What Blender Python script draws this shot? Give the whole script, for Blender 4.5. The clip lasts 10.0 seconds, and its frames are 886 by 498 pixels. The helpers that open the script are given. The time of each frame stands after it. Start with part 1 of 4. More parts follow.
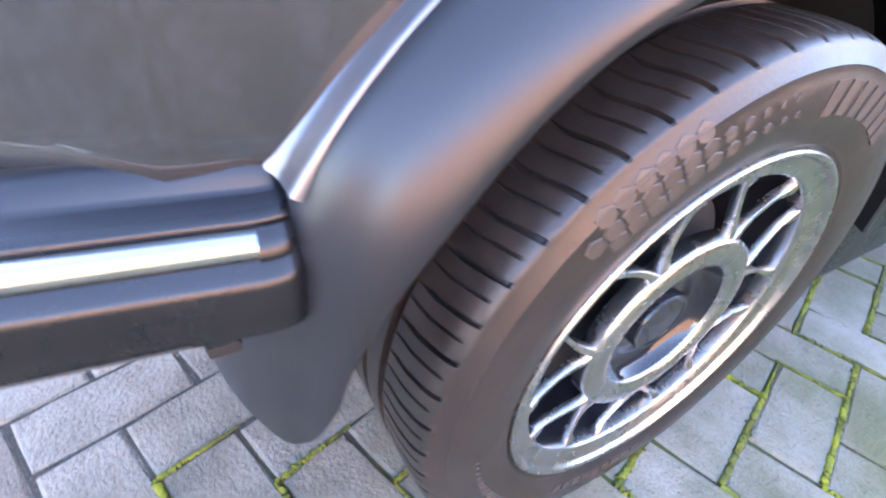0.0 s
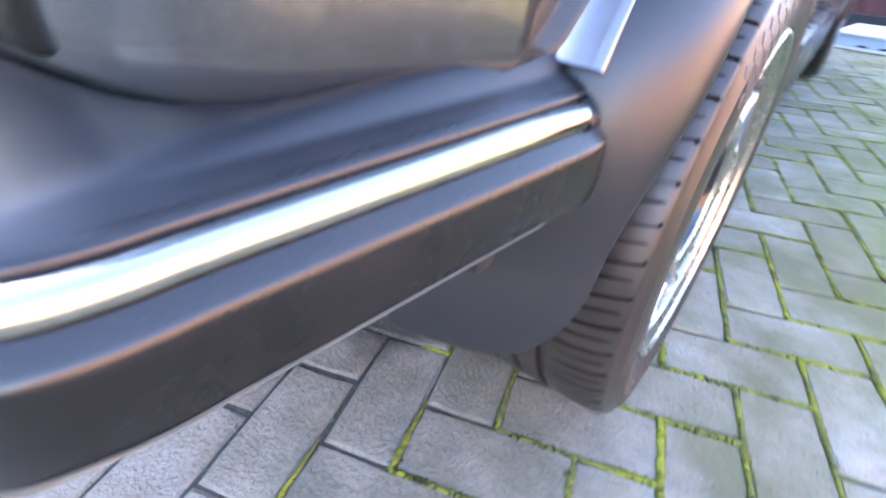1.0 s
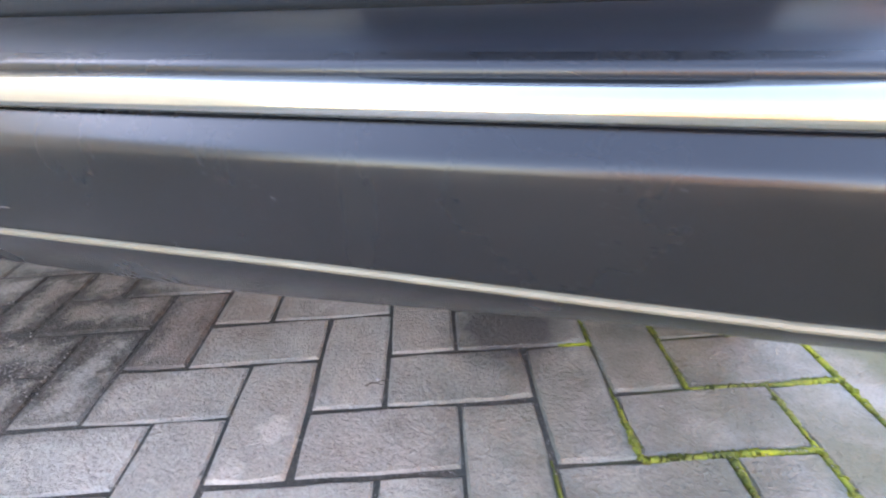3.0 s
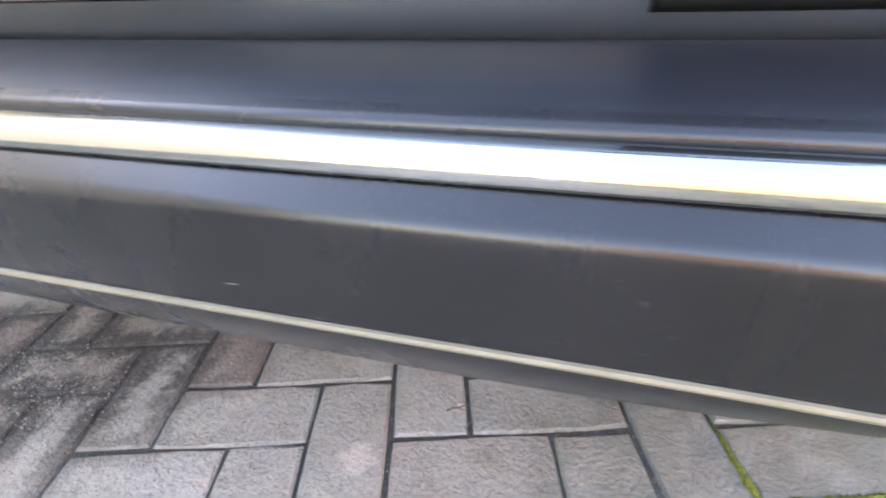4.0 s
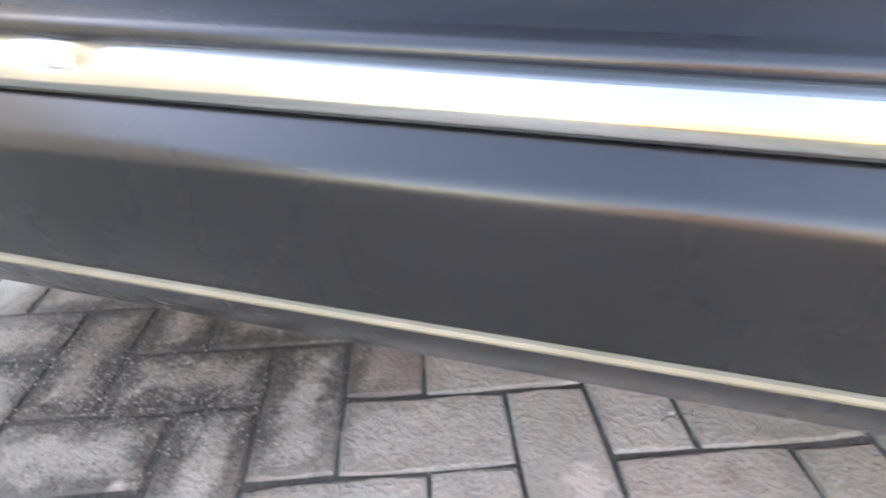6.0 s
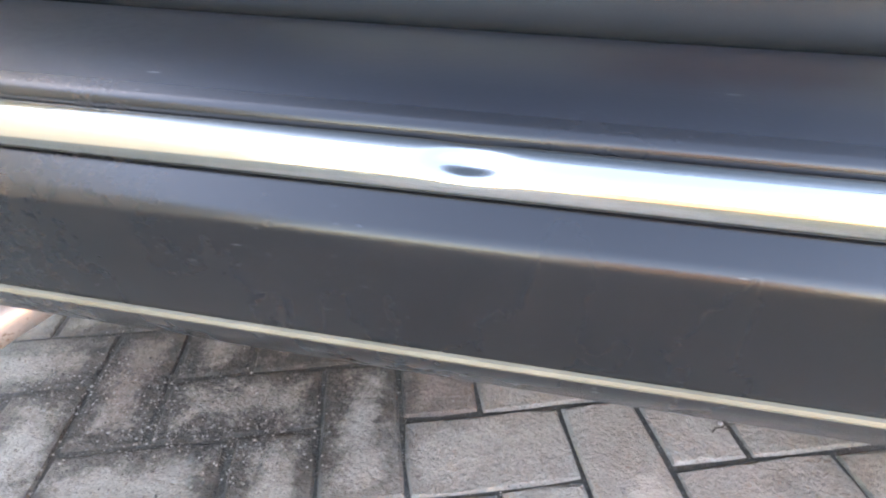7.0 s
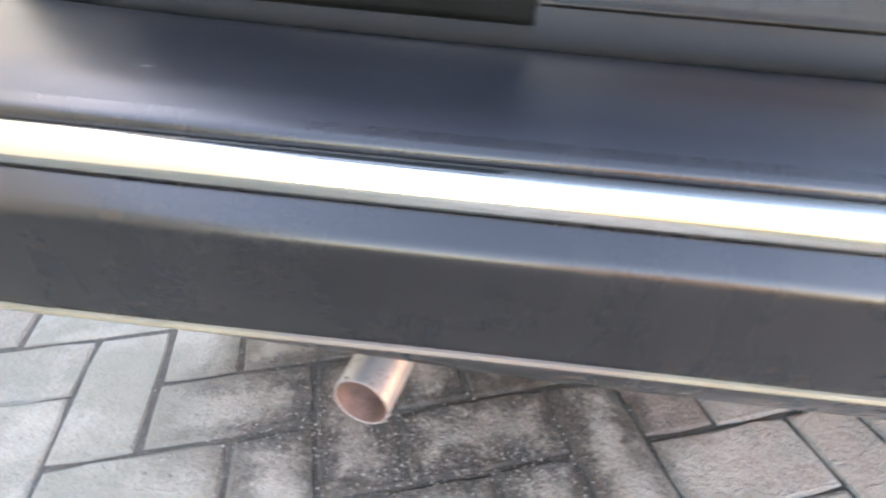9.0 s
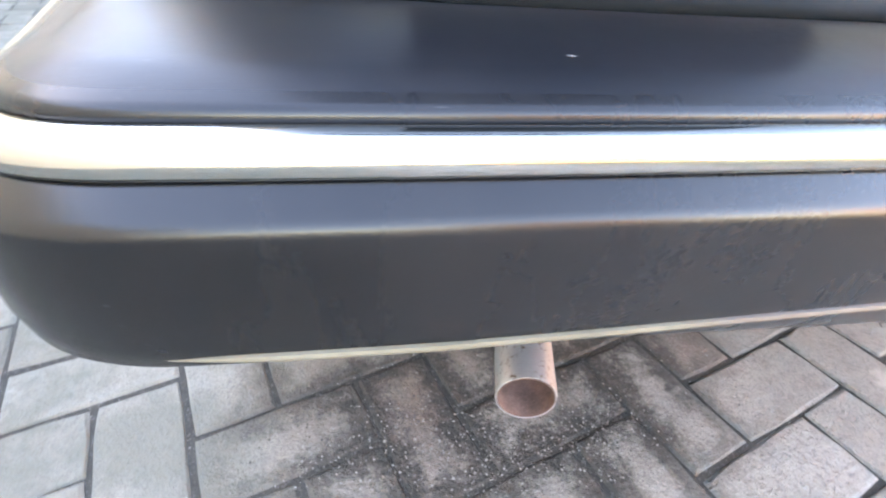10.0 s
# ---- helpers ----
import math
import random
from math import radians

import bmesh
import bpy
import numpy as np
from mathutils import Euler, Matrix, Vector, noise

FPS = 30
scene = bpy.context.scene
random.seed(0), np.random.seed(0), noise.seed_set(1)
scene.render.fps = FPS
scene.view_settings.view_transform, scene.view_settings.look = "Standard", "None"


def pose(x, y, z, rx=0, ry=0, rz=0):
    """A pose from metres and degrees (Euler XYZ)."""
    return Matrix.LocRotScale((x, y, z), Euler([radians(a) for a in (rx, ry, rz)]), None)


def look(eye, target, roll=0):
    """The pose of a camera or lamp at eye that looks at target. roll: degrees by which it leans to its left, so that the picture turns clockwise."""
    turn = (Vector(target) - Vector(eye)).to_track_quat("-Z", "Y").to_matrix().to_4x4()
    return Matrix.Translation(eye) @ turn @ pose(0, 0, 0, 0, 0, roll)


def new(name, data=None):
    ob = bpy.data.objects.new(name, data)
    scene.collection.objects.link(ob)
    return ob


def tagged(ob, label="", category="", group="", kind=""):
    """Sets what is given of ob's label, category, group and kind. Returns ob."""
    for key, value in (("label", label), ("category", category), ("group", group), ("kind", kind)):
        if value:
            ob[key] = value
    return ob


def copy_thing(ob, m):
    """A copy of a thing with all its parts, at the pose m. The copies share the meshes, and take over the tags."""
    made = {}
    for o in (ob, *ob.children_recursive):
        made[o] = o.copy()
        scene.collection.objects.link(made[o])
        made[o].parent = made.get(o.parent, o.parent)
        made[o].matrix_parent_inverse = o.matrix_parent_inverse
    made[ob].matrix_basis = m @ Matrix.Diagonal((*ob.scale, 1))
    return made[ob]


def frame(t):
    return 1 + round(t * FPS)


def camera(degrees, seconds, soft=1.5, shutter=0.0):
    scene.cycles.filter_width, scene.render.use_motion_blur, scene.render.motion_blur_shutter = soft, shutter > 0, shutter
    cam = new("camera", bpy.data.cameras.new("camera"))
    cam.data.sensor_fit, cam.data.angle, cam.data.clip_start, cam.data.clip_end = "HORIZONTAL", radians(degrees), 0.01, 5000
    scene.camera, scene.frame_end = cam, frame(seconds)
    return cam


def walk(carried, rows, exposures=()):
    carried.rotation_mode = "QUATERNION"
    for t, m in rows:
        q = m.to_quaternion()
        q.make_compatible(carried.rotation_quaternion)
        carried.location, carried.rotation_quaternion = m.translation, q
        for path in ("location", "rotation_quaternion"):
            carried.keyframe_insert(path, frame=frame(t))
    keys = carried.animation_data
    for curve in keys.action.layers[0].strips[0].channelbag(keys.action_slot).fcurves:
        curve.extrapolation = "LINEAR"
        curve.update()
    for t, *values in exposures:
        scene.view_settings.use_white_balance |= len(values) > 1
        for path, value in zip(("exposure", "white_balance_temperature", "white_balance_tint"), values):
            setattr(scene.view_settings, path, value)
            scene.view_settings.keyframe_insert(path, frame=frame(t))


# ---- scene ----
cam = camera(84.58, 10.0, soft=2.0, shutter=0.6)
PATH = [
    (0, (0.9522, 0.2637, 0.6243), (0.2877, 0.7045, 0.0209), 6.23),
    (0.5, (0.9004, 0.1813, 0.6144), (0.2985, 0.7184, 0.0235), 5.26),
    (1, (0.8509, 0.0370, 0.5635), (0.3549, 0.7014, 0.0044), 2.59),
    (1.5, (0.7634, -0.0747, 0.5034), (0.3937, 0.7139, 0.0120), 2.33),
    (2, (0.6108, -0.1364, 0.4981), (0.3770, 0.7085, 0.0171), 0.69),
    (2.5, (0.5474, -0.1438, 0.5024), (0.3031, 0.6954, 0.0164), -3.00),
    (4, (0.3810, -0.1182, 0.5274), (0.1137, 0.7031, 0.0234), -3.08),
    (4.5, (0.3197, -0.1189, 0.5289), (0.0910, 0.7054, 0.0110), -1.51),
    (5, (0.264, -0.129, 0.534), (-0.168, 1.509, -0.530), 0.1),
    (5.5, (0.177, -0.109, 0.515), (-0.234, 1.507, -0.589), -0.4),
    (6, (0.064, -0.097, 0.517), (-0.331, 1.496, -0.627), -1.1),
    (6.2, (0.021, -0.103, 0.522), (-0.336, 1.517, -0.596), 0.0),
    (7.3, (-0.082, -0.112, 0.545), (-0.342, 1.490, -0.623), 0.8),
    (7.5, (-0.120, -0.109, 0.545), (-0.370, 1.482, -0.640), 1.0),
    (8, (-0.2086, -0.1154, 0.5592), (-0.3083, 0.6834, -0.0341), 1.93),
    (8.5, (-0.3264, -0.1252, 0.5718), (-0.3820, 0.6832, -0.0142), 4.00),
    (9, (-0.4224, -0.1189, 0.5637), (-0.4627, 0.6843, -0.0307), 2.95),
    (9.5, (-0.5298, -0.1069, 0.5582), (-0.4776, 0.6768, -0.0608), 3.10),
    (10, (-0.6076, -0.1038, 0.5510), (-0.4361, 0.6810, -0.0446), 3.12),
]
walk(cam, [(t, look(eye, target, roll)) for t, eye, target, roll in PATH], exposures=[(0.0, 4.45, 6900, 25), (1.0, 4.38, 6900, 23), (1.5, 4.1, 7800, 24), (2.0, 4.07, 7900, 24), (2.5, 4.2, 7900, 23), (4.0, 4.44, 8500, 22), (5.0, 4.42, 8600, 21), (5.5, 4.45, 8900, 21), (7.5, 4.4, 8700, 20), (8.5, 4.5, 8900, 19), (9.0, 4.58, 9100, 21), (10.0, 4.58, 8600, 21)])

# ---- light ----
world = bpy.data.worlds.new("world")
scene.world = world
world.use_nodes = True
SUN_UP, SUN_TURN = radians(26), radians(-72)
sky = world.node_tree.nodes.new("ShaderNodeTexSky")
sky.sky_type, sky.sun_disc = "NISHITA", False
sky.sun_elevation, sky.sun_rotation = SUN_UP, SUN_TURN
sky.air_density, sky.dust_density, sky.ozone_density = 1.0, 0.6, 2.0
world.node_tree.links.new(sky.outputs[0], world.node_tree.nodes["Background"].inputs[0])
world.node_tree.nodes["Background"].inputs[1].default_value = 0.15
sun = new("sun", bpy.data.lights.new("sun", "SUN"))
sun.data.energy, sun.data.angle, sun.data.color = 4.2, radians(1.0), (1.0, 0.86, 0.70)
sun.matrix_world = look((0, 0, 5), Vector((0, 0, 5)) - Vector((math.sin(SUN_TURN) * math.cos(SUN_UP), math.cos(SUN_TURN) * math.cos(SUN_UP), math.sin(SUN_UP))))


# ---- materials ----
def material(name):
    m = bpy.data.materials.new(name)
    m.use_nodes = True
    return m, m.node_tree.nodes, m.node_tree.links, m.node_tree.nodes["Principled BSDF"]


def mix(nodes, links, fac, a, b, mode="MIX"):
    n = nodes.new("ShaderNodeMix")
    n.data_type, n.blend_type = "RGBA", mode
    for socket, value in ((n.inputs[0], fac), (n.inputs[6], a), (n.inputs[7], b)):
        if isinstance(value, bpy.types.NodeSocket):
            links.new(value, socket)
        else:
            socket.default_value = value if socket.type == "VALUE" else (*value, 1)
    return n.outputs[2]


def grain(nodes, links, where, scale, detail=4.0, rough=0.6):
    n = nodes.new("ShaderNodeTexNoise")
    links.new(where, n.inputs["Vector"])
    n.inputs["Scale"].default_value, n.inputs["Detail"].default_value, n.inputs["Roughness"].default_value = scale, detail, rough
    return n.outputs["Fac"]


def ramp(nodes, links, value, low, high):
    n = nodes.new("ShaderNodeMapRange")
    links.new(value, n.inputs[0])
    n.inputs[1].default_value, n.inputs[2].default_value = low, high
    return n.outputs[0]


def maths(nodes, links, op, a, b):
    n = nodes.new("ShaderNodeMath")
    n.operation = op
    for socket, value in zip(n.inputs, (a, b)):
        if isinstance(value, bpy.types.NodeSocket):
            links.new(value, socket)
        else:
            socket.default_value = value
    return n.outputs[0]


def bump(nodes, links, bsdf, height, strength, distance):
    n = nodes.new("ShaderNodeBump")
    n.inputs["Strength"].default_value, n.inputs["Distance"].default_value = strength, distance
    links.new(height, n.inputs["Height"])
    links.new(n.outputs[0], bsdf.inputs["Normal"])


def place_of(nodes):
    return nodes.new("ShaderNodeNewGeometry").outputs["Position"]


def spot(nodes, links, where, x, y, inner, outer, ragged=0.5, scale=18.0):
    """A ragged round stain on the ground: 1 inside, 0 outside."""
    d = nodes.new("ShaderNodeVectorMath")
    d.operation = "DISTANCE"
    links.new(where, d.inputs[0])
    d.inputs[1].default_value = (x, y, 0)
    wob = maths(nodes, links, "MULTIPLY", maths(nodes, links, "SUBTRACT", grain(nodes, links, where, scale, 5), 0.5), ragged * outer * 2)
    return ramp(nodes, links, maths(nodes, links, "ADD", d.outputs[1], wob), outer, inner)


def plain(name, colour, rough, metal=0.0, vary=0.25, scale=40.0, relief=0.0, relief_scale=400.0, coat=0.0):
    m, nodes, links, bsdf = material(name)
    at = place_of(nodes)
    dark = tuple(c * (1 - vary) for c in colour)
    light = tuple(min(1, c * (1 + vary)) for c in colour)
    two = maths(nodes, links, "ADD", maths(nodes, links, "MULTIPLY", grain(nodes, links, at, scale), 0.6), maths(nodes, links, "MULTIPLY", grain(nodes, links, at, scale * 9), 0.4))
    links.new(mix(nodes, links, ramp(nodes, links, two, 0.3, 0.7), dark, light), bsdf.inputs["Base Color"])
    bsdf.inputs["Metallic"].default_value = metal
    links.new(maths(nodes, links, "ADD", maths(nodes, links, "MULTIPLY", grain(nodes, links, at, scale * 0.4), rough * 0.4), rough * 0.8), bsdf.inputs["Roughness"])
    bsdf.inputs["Coat Weight"].default_value = coat
    bsdf.inputs["Coat Roughness"].default_value = 0.05
    if relief:
        bump(nodes, links, bsdf, grain(nodes, links, at, relief_scale), relief, 0.001)
    return m


def paver_material():
    m, nodes, links, bsdf = material("concrete_paver")
    at = place_of(nodes)
    rnd = nodes.new("ShaderNodeObjectInfo").outputs["Random"]
    isl = nodes.new("ShaderNodeNewGeometry").outputs["Random Per Island"]
    each = maths(nodes, links, "FRACT", maths(nodes, links, "ADD", rnd, isl), 0.0)
    base = mix(nodes, links, each, (0.348, 0.320, 0.274), (0.474, 0.440, 0.379))
    base = mix(nodes, links, ramp(nodes, links, each, 0.80, 0.92), base, (0.2686, 0.2212, 0.1857))
    cloud = grain(nodes, links, at, 8, 6, 0.65)
    base = mix(nodes, links, ramp(nodes, links, cloud, 0.40, 0.68), base, mix(nodes, links, 0.32, base, (0.1501, 0.1304, 0.1106)))
    tint = ramp(nodes, links, grain(nodes, links, at, 2.3, 4), 0.45, 0.68)
    base = mix(nodes, links, maths(nodes, links, "MULTIPLY", tint, 0.35), base, (0.2054, 0.1975, 0.1501))
    # trodden-in dirt
    dirt = maths(nodes, links, "MULTIPLY", ramp(nodes, links, grain(nodes, links, at, 24, 8, 0.75), 0.48, 0.66), ramp(nodes, links, grain(nodes, links, at, 3.1, 3), 0.36, 0.62))
    base = mix(nodes, links, maths(nodes, links, "MULTIPLY", dirt, 0.45), base, (0.09875, 0.08374, 0.0711))
    # sand and grit in the worn face
    fine = grain(nodes, links, at, 330, 4, 0.75)
    base = mix(nodes, links, maths(nodes, links, "MULTIPLY", ramp(nodes, links, fine, 0.52, 0.70), 0.8), base, (0.4535, 0.4029, 0.3421))
    base = mix(nodes, links, maths(nodes, links, "MULTIPLY", ramp(nodes, links, fine, 0.46, 0.32), 0.55), base, (0.0711, 0.06478, 0.0632))
    pits = grain(nodes, links, at, 75, 7, 0.8)
    base = mix(nodes, links, maths(nodes, links, "MULTIPLY", ramp(nodes, links, pits, 0.45, 0.30), 0.6), base, (0.0948, 0.0869, 0.08532))
    chips = nodes.new("ShaderNodeTexVoronoi")
    links.new(at, chips.inputs["Vector"])
    chips.inputs["Scale"].default_value = 120
    flake = maths(nodes, links, "MULTIPLY", ramp(nodes, links, chips.outputs["Distance"], 0.26, 0.12), ramp(nodes, links, grain(nodes, links, at, 31, 3), 0.56, 0.62))
    base = mix(nodes, links, maths(nodes, links, "MULTIPLY", flake, 0.8), base, (0.4701, 0.4187, 0.3595))
    # green film of algae towards the mossy side, its dark tone also painting shade
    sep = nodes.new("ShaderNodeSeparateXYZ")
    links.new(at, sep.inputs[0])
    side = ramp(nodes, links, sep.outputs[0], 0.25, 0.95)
    shaded_algae = maths(nodes, links, "MULTIPLY", side, ramp(nodes, links, grain(nodes, links, at, 5, 5), 0.30, 0.60))
    base = mix(nodes, links, maths(nodes, links, "MULTIPLY", shaded_algae, 0.90), base, (0.115, 0.115, 0.050))
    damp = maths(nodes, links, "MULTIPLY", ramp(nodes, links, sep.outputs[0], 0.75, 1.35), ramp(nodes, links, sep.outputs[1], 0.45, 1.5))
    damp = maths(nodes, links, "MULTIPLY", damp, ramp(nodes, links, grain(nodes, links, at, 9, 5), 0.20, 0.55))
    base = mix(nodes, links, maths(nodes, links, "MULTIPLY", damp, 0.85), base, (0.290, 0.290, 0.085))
    base = mix(nodes, links, maths(nodes, links, "MULTIPLY", spot(nodes, links, at, 1.52, 2.85, 0.05, 0.24, 0.9, 8), 0.7), base, (0.62, 0.61, 0.56))
    # paving by the wheel darkened: shade put into colour along with mossy damp
    wheel_shade = maths(nodes, links, "MULTIPLY", spot(nodes, links, at, 0.62, 0.32, 0.14, 0.40, 0.7, 7), maths(nodes, links, "ADD", maths(nodes, links, "MULTIPLY", ramp(nodes, links, grain(nodes, links, at, 13, 6, 0.7), 0.35, 0.60), 0.36), 0.20))
    base = mix(nodes, links, wheel_shade, base, (0.08295, 0.08216, 0.06162))
    # darker grey-green tone by the other wheel
    grey_green = maths(nodes, links, "MULTIPLY", ramp(nodes, links, sep.outputs[0], -0.52, -0.80), ramp(nodes, links, grain(nodes, links, at, 6, 5), 0.24, 0.54))
    base = mix(nodes, links, maths(nodes, links, "MULTIPLY", grey_green, 0.78), base, (0.158, 0.158, 0.1225))
    # worn pale grit below the tailpipe
    for x, y, a, b in ((-0.43, 0.217, 0.016, 0.055), (-0.49, 0.180, 0.016, 0.050), (-0.33, 0.20, 0.012, 0.05), (-0.56, 0.20, 0.012, 0.045)):
        bare = maths(nodes, links, "MULTIPLY", spot(nodes, links, at, x, y, a, b, 1.6, 24), ramp(nodes, links, grain(nodes, links, at, 120, 6, 0.85), 0.40, 0.60))
        base = mix(nodes, links, maths(nodes, links, "MULTIPLY", bare, 0.7), base, (0.444, 0.395, 0.3318))
    # rust-brown run-off beside the tailpipe
    for x, y, a, b in ((-0.62, 0.30, 0.05, 0.17), (-0.42, 0.37, 0.05, 0.20), (-0.05, 0.44, 0.04, 0.16)):
        base = mix(nodes, links, maths(nodes, links, "MULTIPLY", spot(nodes, links, at, x, y, a, b, 0.9, 14), 0.45), base, (0.1817, 0.1304, 0.09875))
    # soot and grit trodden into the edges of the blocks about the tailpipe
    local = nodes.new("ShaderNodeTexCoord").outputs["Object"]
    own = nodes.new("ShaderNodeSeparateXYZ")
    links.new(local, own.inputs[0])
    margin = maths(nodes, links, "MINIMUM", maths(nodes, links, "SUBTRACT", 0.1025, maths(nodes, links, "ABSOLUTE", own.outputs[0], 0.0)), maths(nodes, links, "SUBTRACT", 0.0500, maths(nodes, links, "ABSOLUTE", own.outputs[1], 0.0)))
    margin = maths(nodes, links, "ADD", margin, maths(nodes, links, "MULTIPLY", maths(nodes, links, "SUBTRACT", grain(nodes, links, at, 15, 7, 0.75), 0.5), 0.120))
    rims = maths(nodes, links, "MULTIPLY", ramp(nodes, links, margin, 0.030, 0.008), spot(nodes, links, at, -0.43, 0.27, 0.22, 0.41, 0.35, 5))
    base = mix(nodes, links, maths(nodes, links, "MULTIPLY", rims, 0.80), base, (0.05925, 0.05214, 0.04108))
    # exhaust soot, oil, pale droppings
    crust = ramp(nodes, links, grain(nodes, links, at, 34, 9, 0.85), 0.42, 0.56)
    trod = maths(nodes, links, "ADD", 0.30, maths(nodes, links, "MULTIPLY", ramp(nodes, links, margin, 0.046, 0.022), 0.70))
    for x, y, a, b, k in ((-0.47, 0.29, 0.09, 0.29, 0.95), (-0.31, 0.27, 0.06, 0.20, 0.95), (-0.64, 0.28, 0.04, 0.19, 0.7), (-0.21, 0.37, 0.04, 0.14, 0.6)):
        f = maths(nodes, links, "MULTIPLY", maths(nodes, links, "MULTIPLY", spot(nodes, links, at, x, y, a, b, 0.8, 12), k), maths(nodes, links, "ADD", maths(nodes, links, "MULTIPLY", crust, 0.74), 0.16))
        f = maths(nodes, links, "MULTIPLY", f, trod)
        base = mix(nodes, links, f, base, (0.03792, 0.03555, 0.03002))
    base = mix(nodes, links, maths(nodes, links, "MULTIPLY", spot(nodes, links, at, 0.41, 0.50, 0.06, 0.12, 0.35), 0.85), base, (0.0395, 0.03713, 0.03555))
    for x, y, a, b in ((0.142, 0.22, 0.016, 0.026), (0.124, 0.151, 0.013, 0.022), (-0.36, 0.10, 0.004, 0.012), (0.60, -0.02, 0.004, 0.012)):
        base = mix(nodes, links, maths(nodes, links, "MULTIPLY", spot(nodes, links, at, x, y, a, b, 1.2, 60), 0.75), base, (0.4953, 0.4424, 0.3816))
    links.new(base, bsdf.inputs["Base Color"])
    bsdf.inputs["Roughness"].default_value = 0.82
    knobs = grain(nodes, links, at, 150, 3, 0.6)
    both = maths(nodes, links, "ADD", maths(nodes, links, "MULTIPLY", pits, 0.7), maths(nodes, links, "ADD", maths(nodes, links, "MULTIPLY", fine, 0.5), knobs))
    bump(nodes, links, bsdf, both, 1.0, 0.0045)
    return m


def soil_material():
    m, nodes, links, bsdf = material("joint_soil")
    at = place_of(nodes)
    base = mix(nodes, links, grain(nodes, links, at, 60, 5), (0.02296, 0.0205, 0.0164), (0.0902, 0.08036, 0.0656))
    grit = nodes.new("ShaderNodeTexVoronoi")
    links.new(at, grit.inputs["Vector"])
    grit.inputs["Scale"].default_value = 420
    base = mix(nodes, links, maths(nodes, links, "MULTIPLY", ramp(nodes, links, grit.outputs["Color"], 0.70, 0.86), 0.6), base, (0.1394, 0.1271, 0.1107))
    sep = nodes.new("ShaderNodeSeparateXYZ")
    links.new(at, sep.inputs[0])
    side = maths(nodes, links, "MULTIPLY", ramp(nodes, links, sep.outputs[0], 0.50, 0.75), ramp(nodes, links, grain(nodes, links, at, 7, 3), 0.40, 0.55))
    base = mix(nodes, links, maths(nodes, links, "MULTIPLY", side, 0.8), base, (0.082, 0.0943, 0.0164))
    links.new(base, bsdf.inputs["Base Color"])
    bsdf.inputs["Roughness"].default_value = 0.95
    bump(nodes, links, bsdf, grain(nodes, links, at, 300, 4), 0.8, 0.003)
    return m


def moss_material():
    m, nodes, links, bsdf = material("moss")
    at = place_of(nodes)
    links.new(mix(nodes, links, ramp(nodes, links, maths(nodes, links, "ADD", maths(nodes, links, "MULTIPLY", grain(nodes, links, at, 22, 4), 0.6), maths(nodes, links, "MULTIPLY", grain(nodes, links, at, 240, 4), 0.4)), 0.36, 0.60), (0.0615, 0.0738, 0.01476), mix(nodes, links, ramp(nodes, links, grain(nodes, links, at, 5.5, 4), 0.42, 0.58), (0.164, 0.1722, 0.0287), (0.2952, 0.3157, 0.01476))), bsdf.inputs["Base Color"])
    bsdf.inputs["Roughness"].default_value = 0.9
    bump(nodes, links, bsdf, grain(nodes, links, at, 900, 3), 0.9, 0.002)
    return m


def brick_material(name, a, b, mortar):
    m, nodes, links, bsdf = material(name)
    at = place_of(nodes)
    t = nodes.new("ShaderNodeTexBrick")
    turn = nodes.new("ShaderNodeMapping")
    links.new(at, turn.inputs[0])
    turn.inputs["Rotation"].default_value = (radians(90), 0, 0)
    links.new(turn.outputs[0], t.inputs["Vector"])
    t.inputs["Scale"].default_value = 1.0
    t.inputs["Brick Width"].default_value, t.inputs["Row Height"].default_value, t.inputs["Mortar Size"].default_value = 0.22, 0.0625, 0.006
    for k, c in (("Color1", a), ("Color2", b), ("Mortar", mortar)):
        t.inputs[k].default_value = (*c, 1)
    links.new(mix(nodes, links, grain(nodes, links, at, 60, 5), t.outputs[0], mix(nodes, links, 0.5, t.outputs[0], (0.10, 0.06, 0.05))), bsdf.inputs["Base Color"])
    bsdf.inputs["Roughness"].default_value = 0.9
    return m


